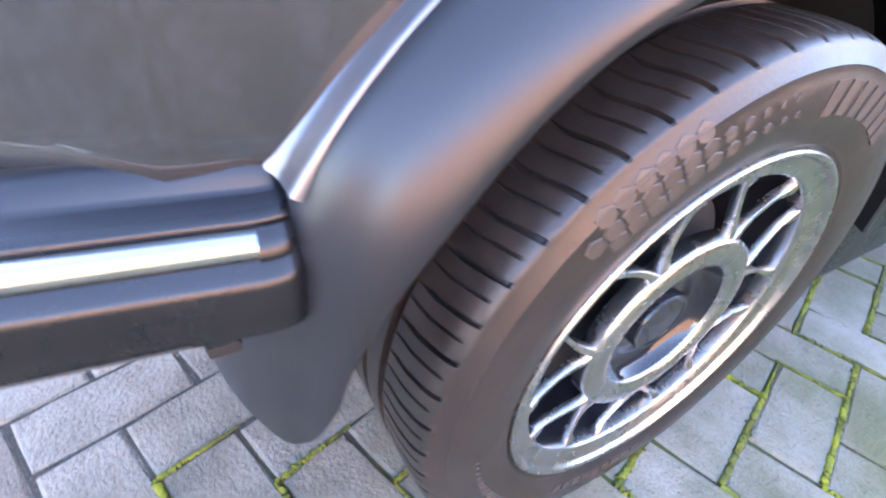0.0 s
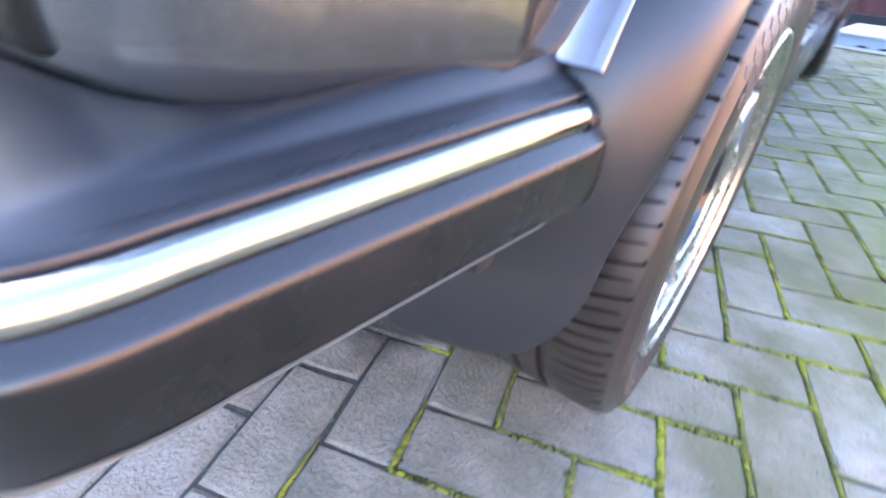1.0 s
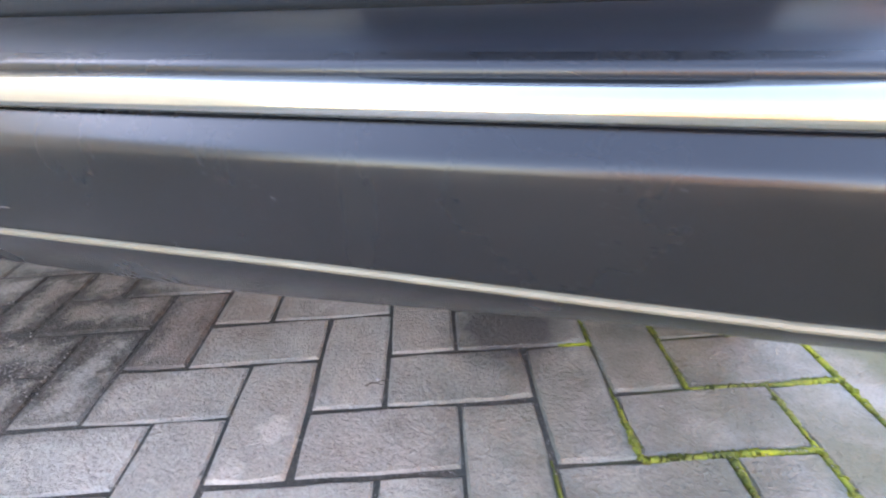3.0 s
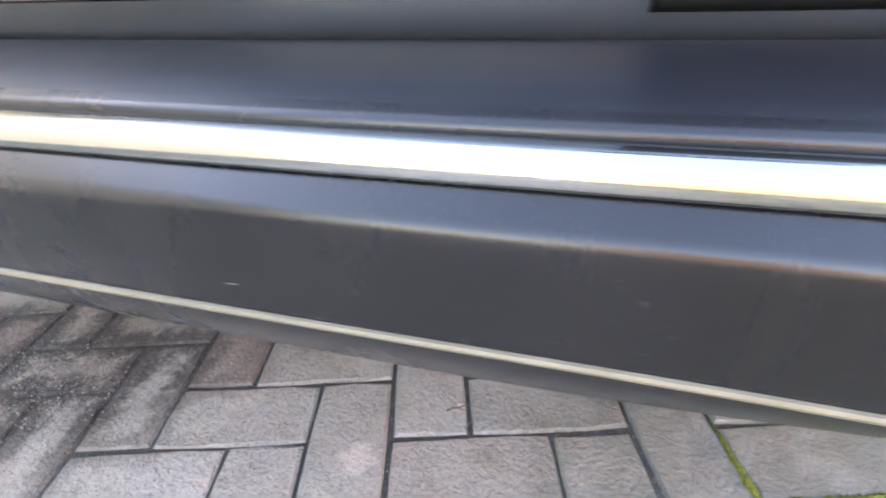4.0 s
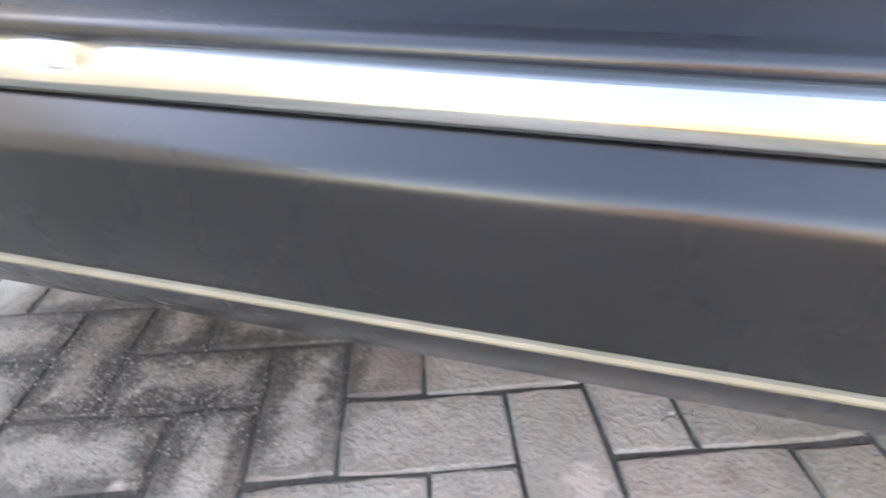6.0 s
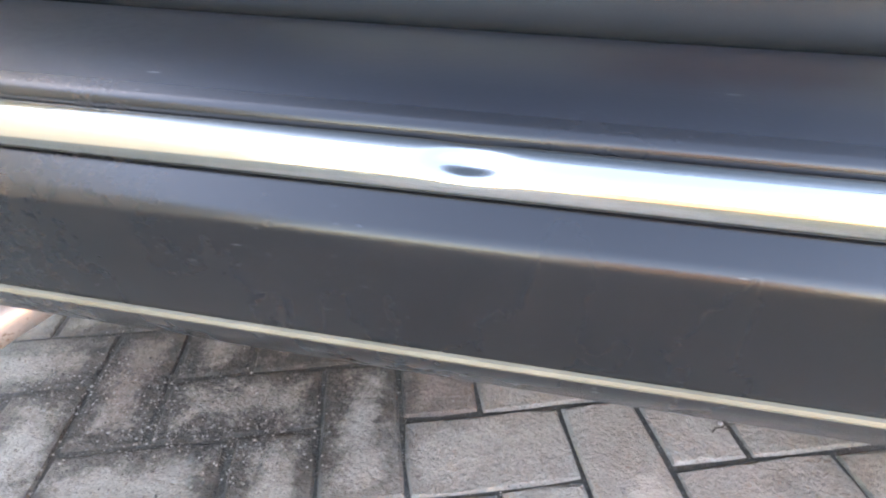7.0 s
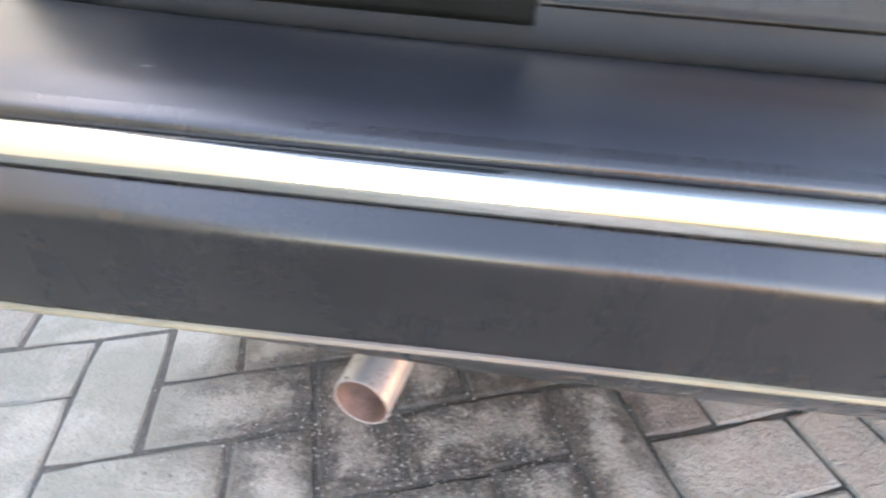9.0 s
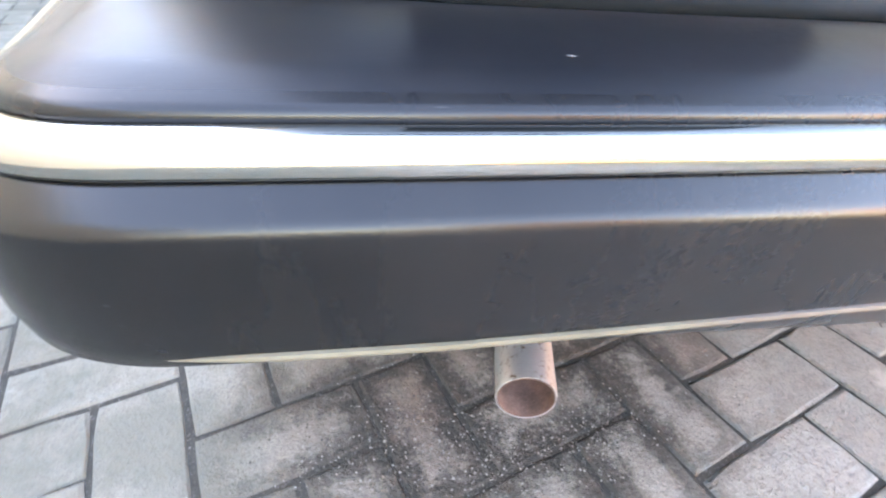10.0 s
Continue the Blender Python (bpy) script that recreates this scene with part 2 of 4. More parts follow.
def bumper_material(name, gloss, grainy, dark, light):
    """Satin black plastic gone grey, with dust, specks and short scratches."""
    m, nodes, links, bsdf = material(name)
    at = place_of(nodes)
    base = mix(nodes, links, ramp(nodes, links, grain(nodes, links, at, 7, 5), 0.35, 0.7), dark, light)
    dust = maths(nodes, links, "MULTIPLY", ramp(nodes, links, grain(nodes, links, at, 3.5, 3), 0.50, 0.75), ramp(nodes, links, grain(nodes, links, at, 260, 3), 0.42, 0.70))
    base = mix(nodes, links, maths(nodes, links, "MULTIPLY", dust, 0.09), base, (0.10, 0.095, 0.09))
    wipe = nodes.new("ShaderNodeMapping")
    links.new(at, wipe.inputs[0])
    wipe.inputs["Rotation"].default_value = (0, radians(9), 0)
    wipe.inputs["Scale"].default_value = (26, 10, 4.5)
    streak = maths(nodes, links, "MULTIPLY", ramp(nodes, links, grain(nodes, links, wipe.outputs[0], 1.0, 6, 0.65), 0.50, 0.78), ramp(nodes, links, grain(nodes, links, at, 2.6, 3), 0.44, 0.62))
    base = mix(nodes, links, maths(nodes, links, "MULTIPLY", streak, 0.08), base, (0.085, 0.078, 0.072))
    specks = maths(nodes, links, "MULTIPLY", ramp(nodes, links, grain(nodes, links, at, 700, 2, 0.5), 0.70, 0.76), ramp(nodes, links, grain(nodes, links, at, 14, 3), 0.50, 0.66))
    base = mix(nodes, links, maths(nodes, links, "MULTIPLY", specks, 0.4), base, (0.20, 0.20, 0.21))
    turn = nodes.new("ShaderNodeMapping")
    links.new(at, turn.inputs[0])
    turn.inputs["Rotation"].default_value = (0, radians(-14), 0)
    turn.inputs["Scale"].default_value = (70, 70, 900)
    marks = maths(nodes, links, "MULTIPLY", ramp(nodes, links, grain(nodes, links, turn.outputs[0], 1.0, 1, 0.4), 0.80, 0.84), ramp(nodes, links, grain(nodes, links, at, 9, 2), 0.48, 0.56))
    base = mix(nodes, links, maths(nodes, links, "MULTIPLY", marks, 0.6), base, (0.22, 0.22, 0.22))
    links.new(base, bsdf.inputs["Base Color"])
    rough = maths(nodes, links, "ADD", maths(nodes, links, "MULTIPLY", grain(nodes, links, at, 11, 5), 0.14), maths(nodes, links, "MULTIPLY", maths(nodes, links, "ADD", dust, streak), 0.12))
    links.new(maths(nodes, links, "ADD", rough, gloss), bsdf.inputs["Roughness"])
    bump(nodes, links, bsdf, grain(nodes, links, at, 1100, 3), grainy, 0.001)
    return m


def edging_material():
    """Cream strip, browned above the tailpipe and darker brown round the corners."""
    m, nodes, links, bsdf = material("pale_edging")
    at = place_of(nodes)
    sep = nodes.new("ShaderNodeSeparateXYZ")
    links.new(at, sep.inputs[0])
    base = mix(nodes, links, ramp(nodes, links, grain(nodes, links, at, 45, 5), 0.3, 0.7), (0.108, 0.095, 0.062), (0.160, 0.141, 0.097))
    wide = maths(nodes, links, "ABSOLUTE", maths(nodes, links, "ADD", sep.outputs[0], 0.425), 0.0)
    wide = maths(nodes, links, "ADD", wide, maths(nodes, links, "MULTIPLY", grain(nodes, links, at, 60, 3), 0.03))
    base = mix(nodes, links, ramp(nodes, links, wide, 0.090, 0.066), base, (0.104, 0.084, 0.068))
    dull_ends = maths(nodes, links, "MAXIMUM", ramp(nodes, links, sep.outputs[0], 0.60, 0.715), ramp(nodes, links, sep.outputs[1], 0.015, 0.06))
    base = mix(nodes, links, maths(nodes, links, "MULTIPLY", dull_ends, 0.88), base, (0.06, 0.0496, 0.0336))
    links.new(base, bsdf.inputs["Base Color"])
    bsdf.inputs["Roughness"].default_value = 0.4
    return m


def rusted_steel():
    """Bare steel with freckles of rust."""
    m, nodes, links, bsdf = material("exhaust_steel")
    at = place_of(nodes)
    rust = maths(nodes, links, "MULTIPLY", ramp(nodes, links, grain(nodes, links, at, 240, 5, 0.7), 0.54, 0.62), ramp(nodes, links, grain(nodes, links, at, 45, 3), 0.44, 0.58))
    links.new(mix(nodes, links, rust, mix(nodes, links, grain(nodes, links, at, 70, 4), (0.391, 0.3655, 0.3485), (0.595, 0.561, 0.527)), (0.1615, 0.08925, 0.05525)), bsdf.inputs["Base Color"])
    links.new(maths(nodes, links, "SUBTRACT", 0.70, maths(nodes, links, "MULTIPLY", rust, 0.6)), bsdf.inputs["Metallic"])
    links.new(maths(nodes, links, "ADD", 0.40, maths(nodes, links, "MULTIPLY", rust, 0.4)), bsdf.inputs["Roughness"])
    return m


def tyre_material():
    """Near-black tread and sidewalls, browned to stand in for warm reflected light."""
    m, nodes, links, bsdf = material("tyre_rubber")
    at = nodes.new("ShaderNodeTexCoord").outputs["Object"]
    sep = nodes.new("ShaderNodeSeparateXYZ")
    links.new(at, sep.inputs[0])
    wob = maths(nodes, links, "MULTIPLY", grain(nodes, links, at, 40, 5), 0.012)
    side = ramp(nodes, links, maths(nodes, links, "ADD", maths(nodes, links, "ABSOLUTE", sep.outputs[0], 0.0), wob), 0.084, 0.101)
    tread = mix(nodes, links, ramp(nodes, links, grain(nodes, links, at, 55, 6), 0.3, 0.7), (0.0155, 0.0126, 0.0110), (0.0320, 0.0250, 0.0212))
    wall = mix(nodes, links, ramp(nodes, links, grain(nodes, links, at, 16, 6, 0.7), 0.3, 0.7), (0.0120, 0.0098, 0.0088), (0.0260, 0.0206, 0.0178))
    links.new(mix(nodes, links, side, tread, wall), bsdf.inputs["Base Color"])
    links.new(maths(nodes, links, "ADD", maths(nodes, links, "MULTIPLY", grain(nodes, links, at, 30, 4), 0.18), 0.25), bsdf.inputs["Roughness"])
    bump(nodes, links, bsdf, grain(nodes, links, at, 500, 4), 0.35, 0.001)
    return m


PAVER, SOIL, MOSS = paver_material(), soil_material(), moss_material()
PLASTIC = bumper_material("bumper_plastic", 0.195, 0.05, (0.0042, 0.0044, 0.0051), (0.0076, 0.0077, 0.0088))
# bluer than the sides: reflected sky is put into the top's colour
MATT_TOP = bumper_material("bumper_top_sky_tint", 0.30, 0.08, (0.0052, 0.0064, 0.0092), (0.0080, 0.0094, 0.0126))
FLARE = plain("flare_plastic", (0.0120, 0.0132, 0.0158), 0.34, vary=0.15, scale=12, relief=0.04, relief_scale=1200)
CHROME = plain("chrome", (0.42, 0.4242, 0.399), 0.12, metal=1.0, vary=0.06, scale=25)
CREAM = edging_material()
PAINT = plain("dark_metallic_paint", (0.0395, 0.0450, 0.0480), 0.22, metal=0.5, vary=0.06, scale=3, coat=0.9)
# paler than the body paint: the arch lip's sky highlight is in this colour
LIP = plain("pale_lip_metal", (0.1804, 0.1886, 0.205), 0.30, metal=0.8, vary=0.12, scale=12)
RUBBER = tyre_material()
WORN_RUBBER = plain("worn_rubber", (0.050, 0.038, 0.031), 0.42, vary=0.3, scale=50)
ALLOY = plain("alloy", (0.4592, 0.4469, 0.4346), 0.27, metal=1.0, vary=0.22, scale=60, relief=0.1)
GLOSSY = plain("glossy_black", (0.012, 0.013, 0.016), 0.10, vary=0.3, scale=20)
DARK_BARREL = plain("barrel_black", (0.010, 0.011, 0.014), 0.22, vary=0.4, scale=30)
BLACK = plain("underbody_black", (0.012, 0.012, 0.012), 0.8, vary=0.4, scale=20)
STEEL = rusted_steel()
RUST = plain("exhaust_rust", (0.164, 0.09184, 0.0697), 0.85, vary=0.5, scale=60, relief=0.4)
LAMP = plain("smoked_lens", (0.006, 0.0065, 0.006), 0.38, vary=0.3, scale=30)
LAMP.node_tree.nodes["Principled BSDF"].inputs["Specular IOR Level"].default_value = 0.12
GLASS = plain("dark_window", (0.02, 0.022, 0.025), 0.06, vary=0.2, scale=5)
RED_BOARD = plain("dark_red_board", (0.075, 0.020, 0.020), 0.6, vary=0.3, scale=10, relief=0.3, relief_scale=120)
FENCE = plain("brown_board", (0.105, 0.042, 0.030), 0.7, vary=0.35, scale=10, relief=0.3, relief_scale=120)
TAR = plain("black_plinth", (0.02, 0.02, 0.022), 0.8, vary=0.4, scale=20)
STONE = plain("pale_stone", (0.41, 0.4018, 0.3936), 0.6, vary=0.2, scale=150)
def grit_material():
    m, nodes, links, bsdf = material("grit")
    isl = nodes.new("ShaderNodeNewGeometry").outputs["Random Per Island"]
    links.new(mix(nodes, links, ramp(nodes, links, isl, 0.2, 0.95), (0.0738, 0.06806, 0.05904), (0.2952, 0.2788, 0.246)), bsdf.inputs["Base Color"])
    bsdf.inputs["Roughness"].default_value = 0.85
    return m


GRIT = grit_material()
TWIG = plain("dry_twig", (0.035, 0.026, 0.02), 0.8, vary=0.3, scale=80)
TUB_BLUE = plain("pale_blue_plastic", (0.3444, 0.4756, 0.5904), 0.45, vary=0.12, scale=12)
TUB_WHITE = plain("white_plastic", (0.6396, 0.6478, 0.656), 0.45, vary=0.08, scale=12)
RENDER_WALL = plain("cream_render", (0.55, 0.50, 0.38), 0.85, vary=0.15, scale=6, relief=0.4, relief_scale=200)
DARK_BRICK = brick_material("dark_red_brick", (0.10, 0.025, 0.022), (0.16, 0.04, 0.03), (0.10, 0.07, 0.06))
RED_BRICK = brick_material("orange_red_brick", (0.44, 0.2508, 0.1584), (0.5104, 0.308, 0.2024), (0.4576, 0.4048, 0.352))


# ---- building helpers ----
def mesh_object(name, verts, faces, mat, parent=None, label="", smooth=True, sharp=40):
    me = bpy.data.meshes.new(name)
    me.from_pydata([tuple(v) for v in verts], [], faces)
    me.validate()
    bm = bmesh.new()
    bm.from_mesh(me)
    bmesh.ops.recalc_face_normals(bm, faces=bm.faces)
    if smooth:
        for f in bm.faces:
            f.smooth = True
        for e in bm.edges:
            if len(e.link_faces) == 2 and e.calc_face_angle(0) > radians(sharp):
                e.smooth = False
    bm.to_mesh(me)
    bm.free()
    me.materials.append(mat)
    ob = new(name, me)
    if parent:
        ob.parent = parent
    if label:
        ob["label"] = label
    return ob


def grid_faces(rows, cols, wrap_rows=False, wrap_cols=False):
    out = []
    for i in range(rows if wrap_rows else rows - 1):
        for j in range(cols if wrap_cols else cols - 1):
            a, b = i, (i + 1) % rows
            c, d = j, (j + 1) % cols
            out.append((a * cols + c, a * cols + d, b * cols + d, b * cols + c))
    return out


def revolve(profile, n, turn=0.0):
    """Verts and faces of a (radius, x) profile turned about the x axis."""
    verts = []
    for k in range(n):
        a = turn + 2 * math.pi * k / n
        verts += [(x, r * math.cos(a), r * math.sin(a)) for r, x in profile]
    return verts, grid_faces(n, len(profile), wrap_rows=True)


def joined(*pieces):
    verts, faces = [], []
    for v, f in pieces:
        k = len(verts)
        verts += list(v)
        faces += [tuple(i + k for i in face) for face in f]
    return verts, faces


def box(x0, x1, y0, y1, z0, z1, cut=0.0):
    """A box with chamfered edges."""
    bm = bmesh.new()
    bmesh.ops.create_cube(bm, size=1)
    for v in bm.verts:
        v.co = Vector(((x0 + x1) / 2 + v.co.x * (x1 - x0), (y0 + y1) / 2 + v.co.y * (y1 - y0), (z0 + z1) / 2 + v.co.z * (z1 - z0)))
    if cut:
        bmesh.ops.bevel(bm, geom=bm.edges[:], offset=cut, segments=2, affect="EDGES", profile=0.6)
    bm.verts.index_update()
    out = [tuple(v.co) for v in bm.verts], [tuple(v.index for v in f.verts) for f in bm.faces]
    bm.free()
    return out


def smoothstep(a, b, x):
    t = min(1, max(0, (x - a) / (b - a)))
    return t * t * (3 - 2 * t)


# ---- the car ----
car = tagged(new("car"), "dark grey hatchback with plastic bumper, flared arches and alloy wheels", "car")
car.matrix_world = pose(-0.010, 0, 0, 0, 0.868, 0)
WHEEL_Y, WHEEL_Z, BASE = 0.655, 0.287, 2.475


def bow(x):
    return 0.004 + 0.0154 * x * x + 0.0296 * x**4


def bumper_path():
    """Plan of the bumper from its centre round the right-hand corner to the end, with outward normals and ledge depths."""
    pts = [(x, bow(x)) for x in np.linspace(0, 0.656, 317)]
    a, c, e, b = Vector((0.660, bow(0.660))), Vector((0.7035, 0.0185)), Vector((0.7142, 0.042)), Vector((0.7186, 0.085))
    pts += [tuple(a * (1 - t) ** 3 + c * 3 * t * (1 - t) ** 2 + e * 3 * t * t * (1 - t) + b * t**3) for t in np.linspace(0, 1, 22)]
    pts += [(0.7195 + 0.0450 * (y - 0.090) / 0.235, y) for y in np.r_[np.linspace(0.093, 0.290, 17), 0.2970, 0.3025, 0.3065, 0.3092, 0.3105]]
    pts = np.array(pts)
    d = np.gradient(pts, axis=0)
    d /= np.linalg.norm(d, axis=1)[:, None]
    return [(p[0], p[1], t[1], -t[0], p[1]) for p, t in zip(pts, d)]


def along(line, steps):
    """Points at equal steps along a plan line."""
    line = np.array(line)
    run = np.r_[0, np.cumsum(np.linalg.norm(np.diff(line, axis=0), axis=1))]
    at = np.linspace(0, run[-1], steps)
    return np.stack([np.interp(at, run, line[:, 0]), np.interp(at, run, line[:, 1])], 1)


def ledge_line(grow):
    """The bumper's inner top edge, a point for each point of its path, following the body's plan."""
    rear = [(0, 0.084), (0.15, 0.086), (0.3, 0.092), (0.46, 0.101), (0.555, 0.110), (0.595, 0.116)]
    corner = [(0.595, 0.116), (0.620, 0.121), (0.640, 0.131), (0.656, 0.147), (0.668, 0.166), (0.677, 0.188)]
    flank = [(0.677, 0.188), (0.690, 0.220), (0.702, 0.255), (0.722, 0.300), (0.728, 0.310)]
    p = np.concatenate([along(rear, 318)[:317], along(corner, 23)[:22], along(flank, 22)])
    d = np.gradient(p, axis=0)
    d /= np.linalg.norm(d, axis=1)[:, None]
    return p + grow * np.stack([d[:, 1], -d[:, 0]], 1)


def swept(profile, last=None, top=()):
    """Verts and faces of a profile of (d, z), a function of y, swept along the bumper. top: points (part of the way to the ledge line, its growth, z) that come first."""
    half = bumper_path()
    lines = {g: ledge_line(g) for _, g, _ in top}
    rows = []
    for k, (x, y, nx, ny, _) in enumerate(half):
        row = []
        for f, g, z in top:
            px, py = lines[g][k]
            ox, oy = x - nx * 0.0260, y - ny * 0.0260
            row.append((ox + (px - ox) * f, oy + (py - oy) * f, z + f * 0.0015 + 0.0085 * math.sin(1.571 * min(1, f / 0.62)) * smoothstep(0.06, 0.19, py - 0.06)))
        row += [(x + nx * d, y + ny * d, z) for d, z in profile(y)]
        tuck = (0.018, 0.0095, 0.0052, 0.0025, 0.0009, 0.0)[min(5, len(half) - 1 - k)]
        row = [(px - nx * tuck, py - ny * tuck, pz) for px, py, pz in row]
        rise = 0.0055 * min(1, max(0, (y - 0.08) / 0.22))
        rows.append([(px, py, z + rise) for px, py, z in row])
    rows = rows[:last]
    rows = [[(-x, y, z) for x, y, z in row] for row in rows[:0:-1]] + rows
    verts = [v for row in rows for v in row]
    return verts, grid_faces(len(rows), len(rows[0])), len(rows[0])


def spline(pts, steps):
    """More points on a smooth curve through the given ones."""
    p = np.array([pts[0]] + list(pts) + [pts[-1]])
    out = []
    for a, b, c, d in zip(p, p[1:], p[2:], p[3:]):
        for t in np.arange(0, 1, 1 / steps):
            out.append(tuple(0.5 * (2 * b + (c - a) * t + (2 * a - 5 * b + 4 * c - d) * t * t + (3 * b - a - 3 * c + d) * t**3)))
    return out + [tuple(pts[-1])]


LEDGE = [(1.0, -0.045, 0.470), (1.0, -0.038, 0.4890), (1.0, -0.012, 0.4945), (1.0, -0.003, 0.5005), (1.0, 0.002, 0.5036), (0.93, 0.002, 0.5043), (0.75, 0.0, 0.5045), (0.55, 0.0, 0.5043), (0.35, 0.0, 0.5035), (0.18, 0.0, 0.5024), (0.05, 0.0, 0.5010)]


def edge_height(x, y):
    """Height of the pale edging along the bumper."""
    return 0.4262 - 0.0040 * smoothstep(0.35, 0.66, x) + 0.0085 * smoothstep(0.013, 0.05, y) + 0.0065 * smoothstep(0.06, 0.30, y)


def bumper_profile(y):
    edge = edge_height(0.7 if y > 0.012 else math.sqrt(max(0, (y - 0.004) / 0.022)), y)
    side = 0.42 * smoothstep(0.0060, 0.0115, y) + 0.58 * smoothstep(0.012, 0.055, y)
    low = [(0.0072, -0.0090), (0.0012, -0.0185), (-0.0068, -0.0300), (-0.0130, -0.0355), (-0.0220, -0.0360), (-0.0310, -0.0290), (-0.045, 0.004)]
    tuck = [(0.0060, -0.0028), (0.0010, -0.0042), (-0.0060, -0.0040), (-0.0140, -0.0030), (-0.0220, -0.0020), (-0.0300, 0.0), (-0.045, 0.004)]
    low = [(p[0] + (q[0] - p[0]) * side, edge + p[1] + (q[1] - p[1]) * side) for p, q in zip(low, tuck)]
    return [(-0.0260, 0.5004), (-0.0230, 0.4995), (-0.0190, 0.4982), (-0.0150, 0.4967), (-0.0115, 0.4951), (-0.0098, 0.4942),
            (-0.0090, 0.4930), (-0.0086, 0.4908), (-0.0095, 0.4886), (-0.0055, 0.4795), (0.0008, 0.4789), (0.0024, 0.4777), (0.0058, 0.4742), (0.0084, 0.4718), (0.0097, 0.4702), (0.0105, 0.4683), (0.0109, 0.4660), (0.0110, 0.4600),
            (0.0109, 0.4480), (0.0107, edge + 0.0058), (0.0100, edge + 0.0023), (0.0092, edge - 0.0025)] + low


verts, faces, n = swept(bumper_profile, top=LEDGE)
for side in (0, len(verts) - n):
    faces.append(tuple(range(side, side + n)))
bumper = mesh_object("bumper", verts, faces, PLASTIC, car, "scuffed dark grey satin plastic rear bumper", sharp=50)
# the grained top of the bumper, in its sky-tinted colour
bumper.data.materials.append(MATT_TOP)
for p in bumper.data.polygons:
    if len(p.vertices) == 4 and p.index % (n - 1) < len(LEDGE) + 3:
        p.material_index = 1
STRIP = spline([(-0.0090, 0.4894), (-0.0083, 0.4902), (-0.0068, 0.4908), (-0.0046, 0.4907), (-0.0023, 0.4899), (-0.0003, 0.4886), (0.0012, 0.4870), (0.0022, 0.4853), (0.0027, 0.4836), (0.0029, 0.4819), (0.0028, 0.4804), (0.0022, 0.4794), (0.0008, 0.4789), (-0.0050, 0.4795)], 3)
verts, faces, n = swept(lambda y: STRIP, last=-5)
faces += [tuple(range(0, n)), tuple(range(len(verts) - n, len(verts)))]
for k, (x, y, z) in enumerate(verts):
    knock = math.exp(-((x + 0.058) / 0.0085) ** 2 - ((z - 0.4884) / 0.0024) ** 2)
    verts[k] = (x, y + 0.0032 * knock, z - 0.0022 * knock)
mesh_object("chrome_strip", verts, faces, CHROME, bumper, "bright chrome trim strip with a small dent", sharp=60)
for side in (1, -1):
    end = [(side * (x - c * 0.4), y, side * nx, ny) for (x, y, nx, ny, k), c in zip(bumper_path()[-6:-1], (0, 0.002, 0.006, 0.013, 0.024))]
    prof = [(-0.009, 0.4904), (-0.0060, 0.4914), (-0.002, 0.4890), (0.0018, 0.4850), (0.0042, 0.4805), (0.0040, 0.4785), (0.0005, 0.4778), (-0.006, 0.479)]
    prof = [(d, z + 0.0055) for d, z in prof]
    v = [(x + nx * d, y + ny * d, z) for x, y, nx, ny in end for d, z in prof]
    mesh_object("end_clip", v, grid_faces(len(end), len(prof)) + [tuple(range(8)), tuple(range(len(v) - 8, len(v)))], PLASTIC, bumper, "grey plastic clip ending the chrome")


def edging_profile(y):
    edge = edge_height(0.7 if y > 0.012 else math.sqrt(max(0, (y - 0.004) / 0.022)), y)
    thin = 1 - 0.62 * smoothstep(0.014, 0.07, y) - 0.20 * smoothstep(0.12, 0.26, y)
    return [(0.0100, edge + 0.0015 * thin), (0.0112, edge + 0.0011 * thin), (0.0117, edge - 0.0001), (0.0113, edge - 0.0013 * thin), (0.0096, edge - 0.0017 * thin)]


px, py, nx, ny, _ = bumper_path()[np.argmin(abs(np.array([p[0] for p in bumper_path()]) - 0.616))]
for d, z, half_w, tall in ((-0.0088, 0.4902, 0.0010, 0.0011), (0.0026, 0.4784, 0.0011, 0.0012)):
    v = [(px + nx * (d + o) + ny * w * -1 + s * 0.0014, py + ny * (d + o) + nx * w, z + s * tall / 2) for s in (-1, 1) for o in (-0.002, 0.0008) for w in (-half_w, half_w)]
    mesh_object("strip_clip", v, [(0, 1, 3, 2), (4, 6, 7, 5), (0, 4, 5, 1), (2, 3, 7, 6), (0, 2, 6, 4), (1, 5, 7, 3)], LIP, bumper, "small clip holding the strip", smooth=False)
verts, faces, n = swept(edging_profile, last=-8)
keep = [k for k in range(0, len(verts), n) if verts[k][0] > -0.668]
verts, faces = [v for k in keep for v in verts[k:k + n]], grid_faces(len(keep), n)
for k in range(14):
    mid = sum((Vector(v) for v in verts[k * n:k * n + n]), Vector()) / n + Vector((0, 0.0015, 0))
    for j in range(n):
        verts[k * n + j] = tuple(mid + (Vector(verts[k * n + j]) - mid) * (k / 14) ** 0.5)
mesh_object("lower_edging", verts, faces, CREAM, bumper, "thin cream edging strip")


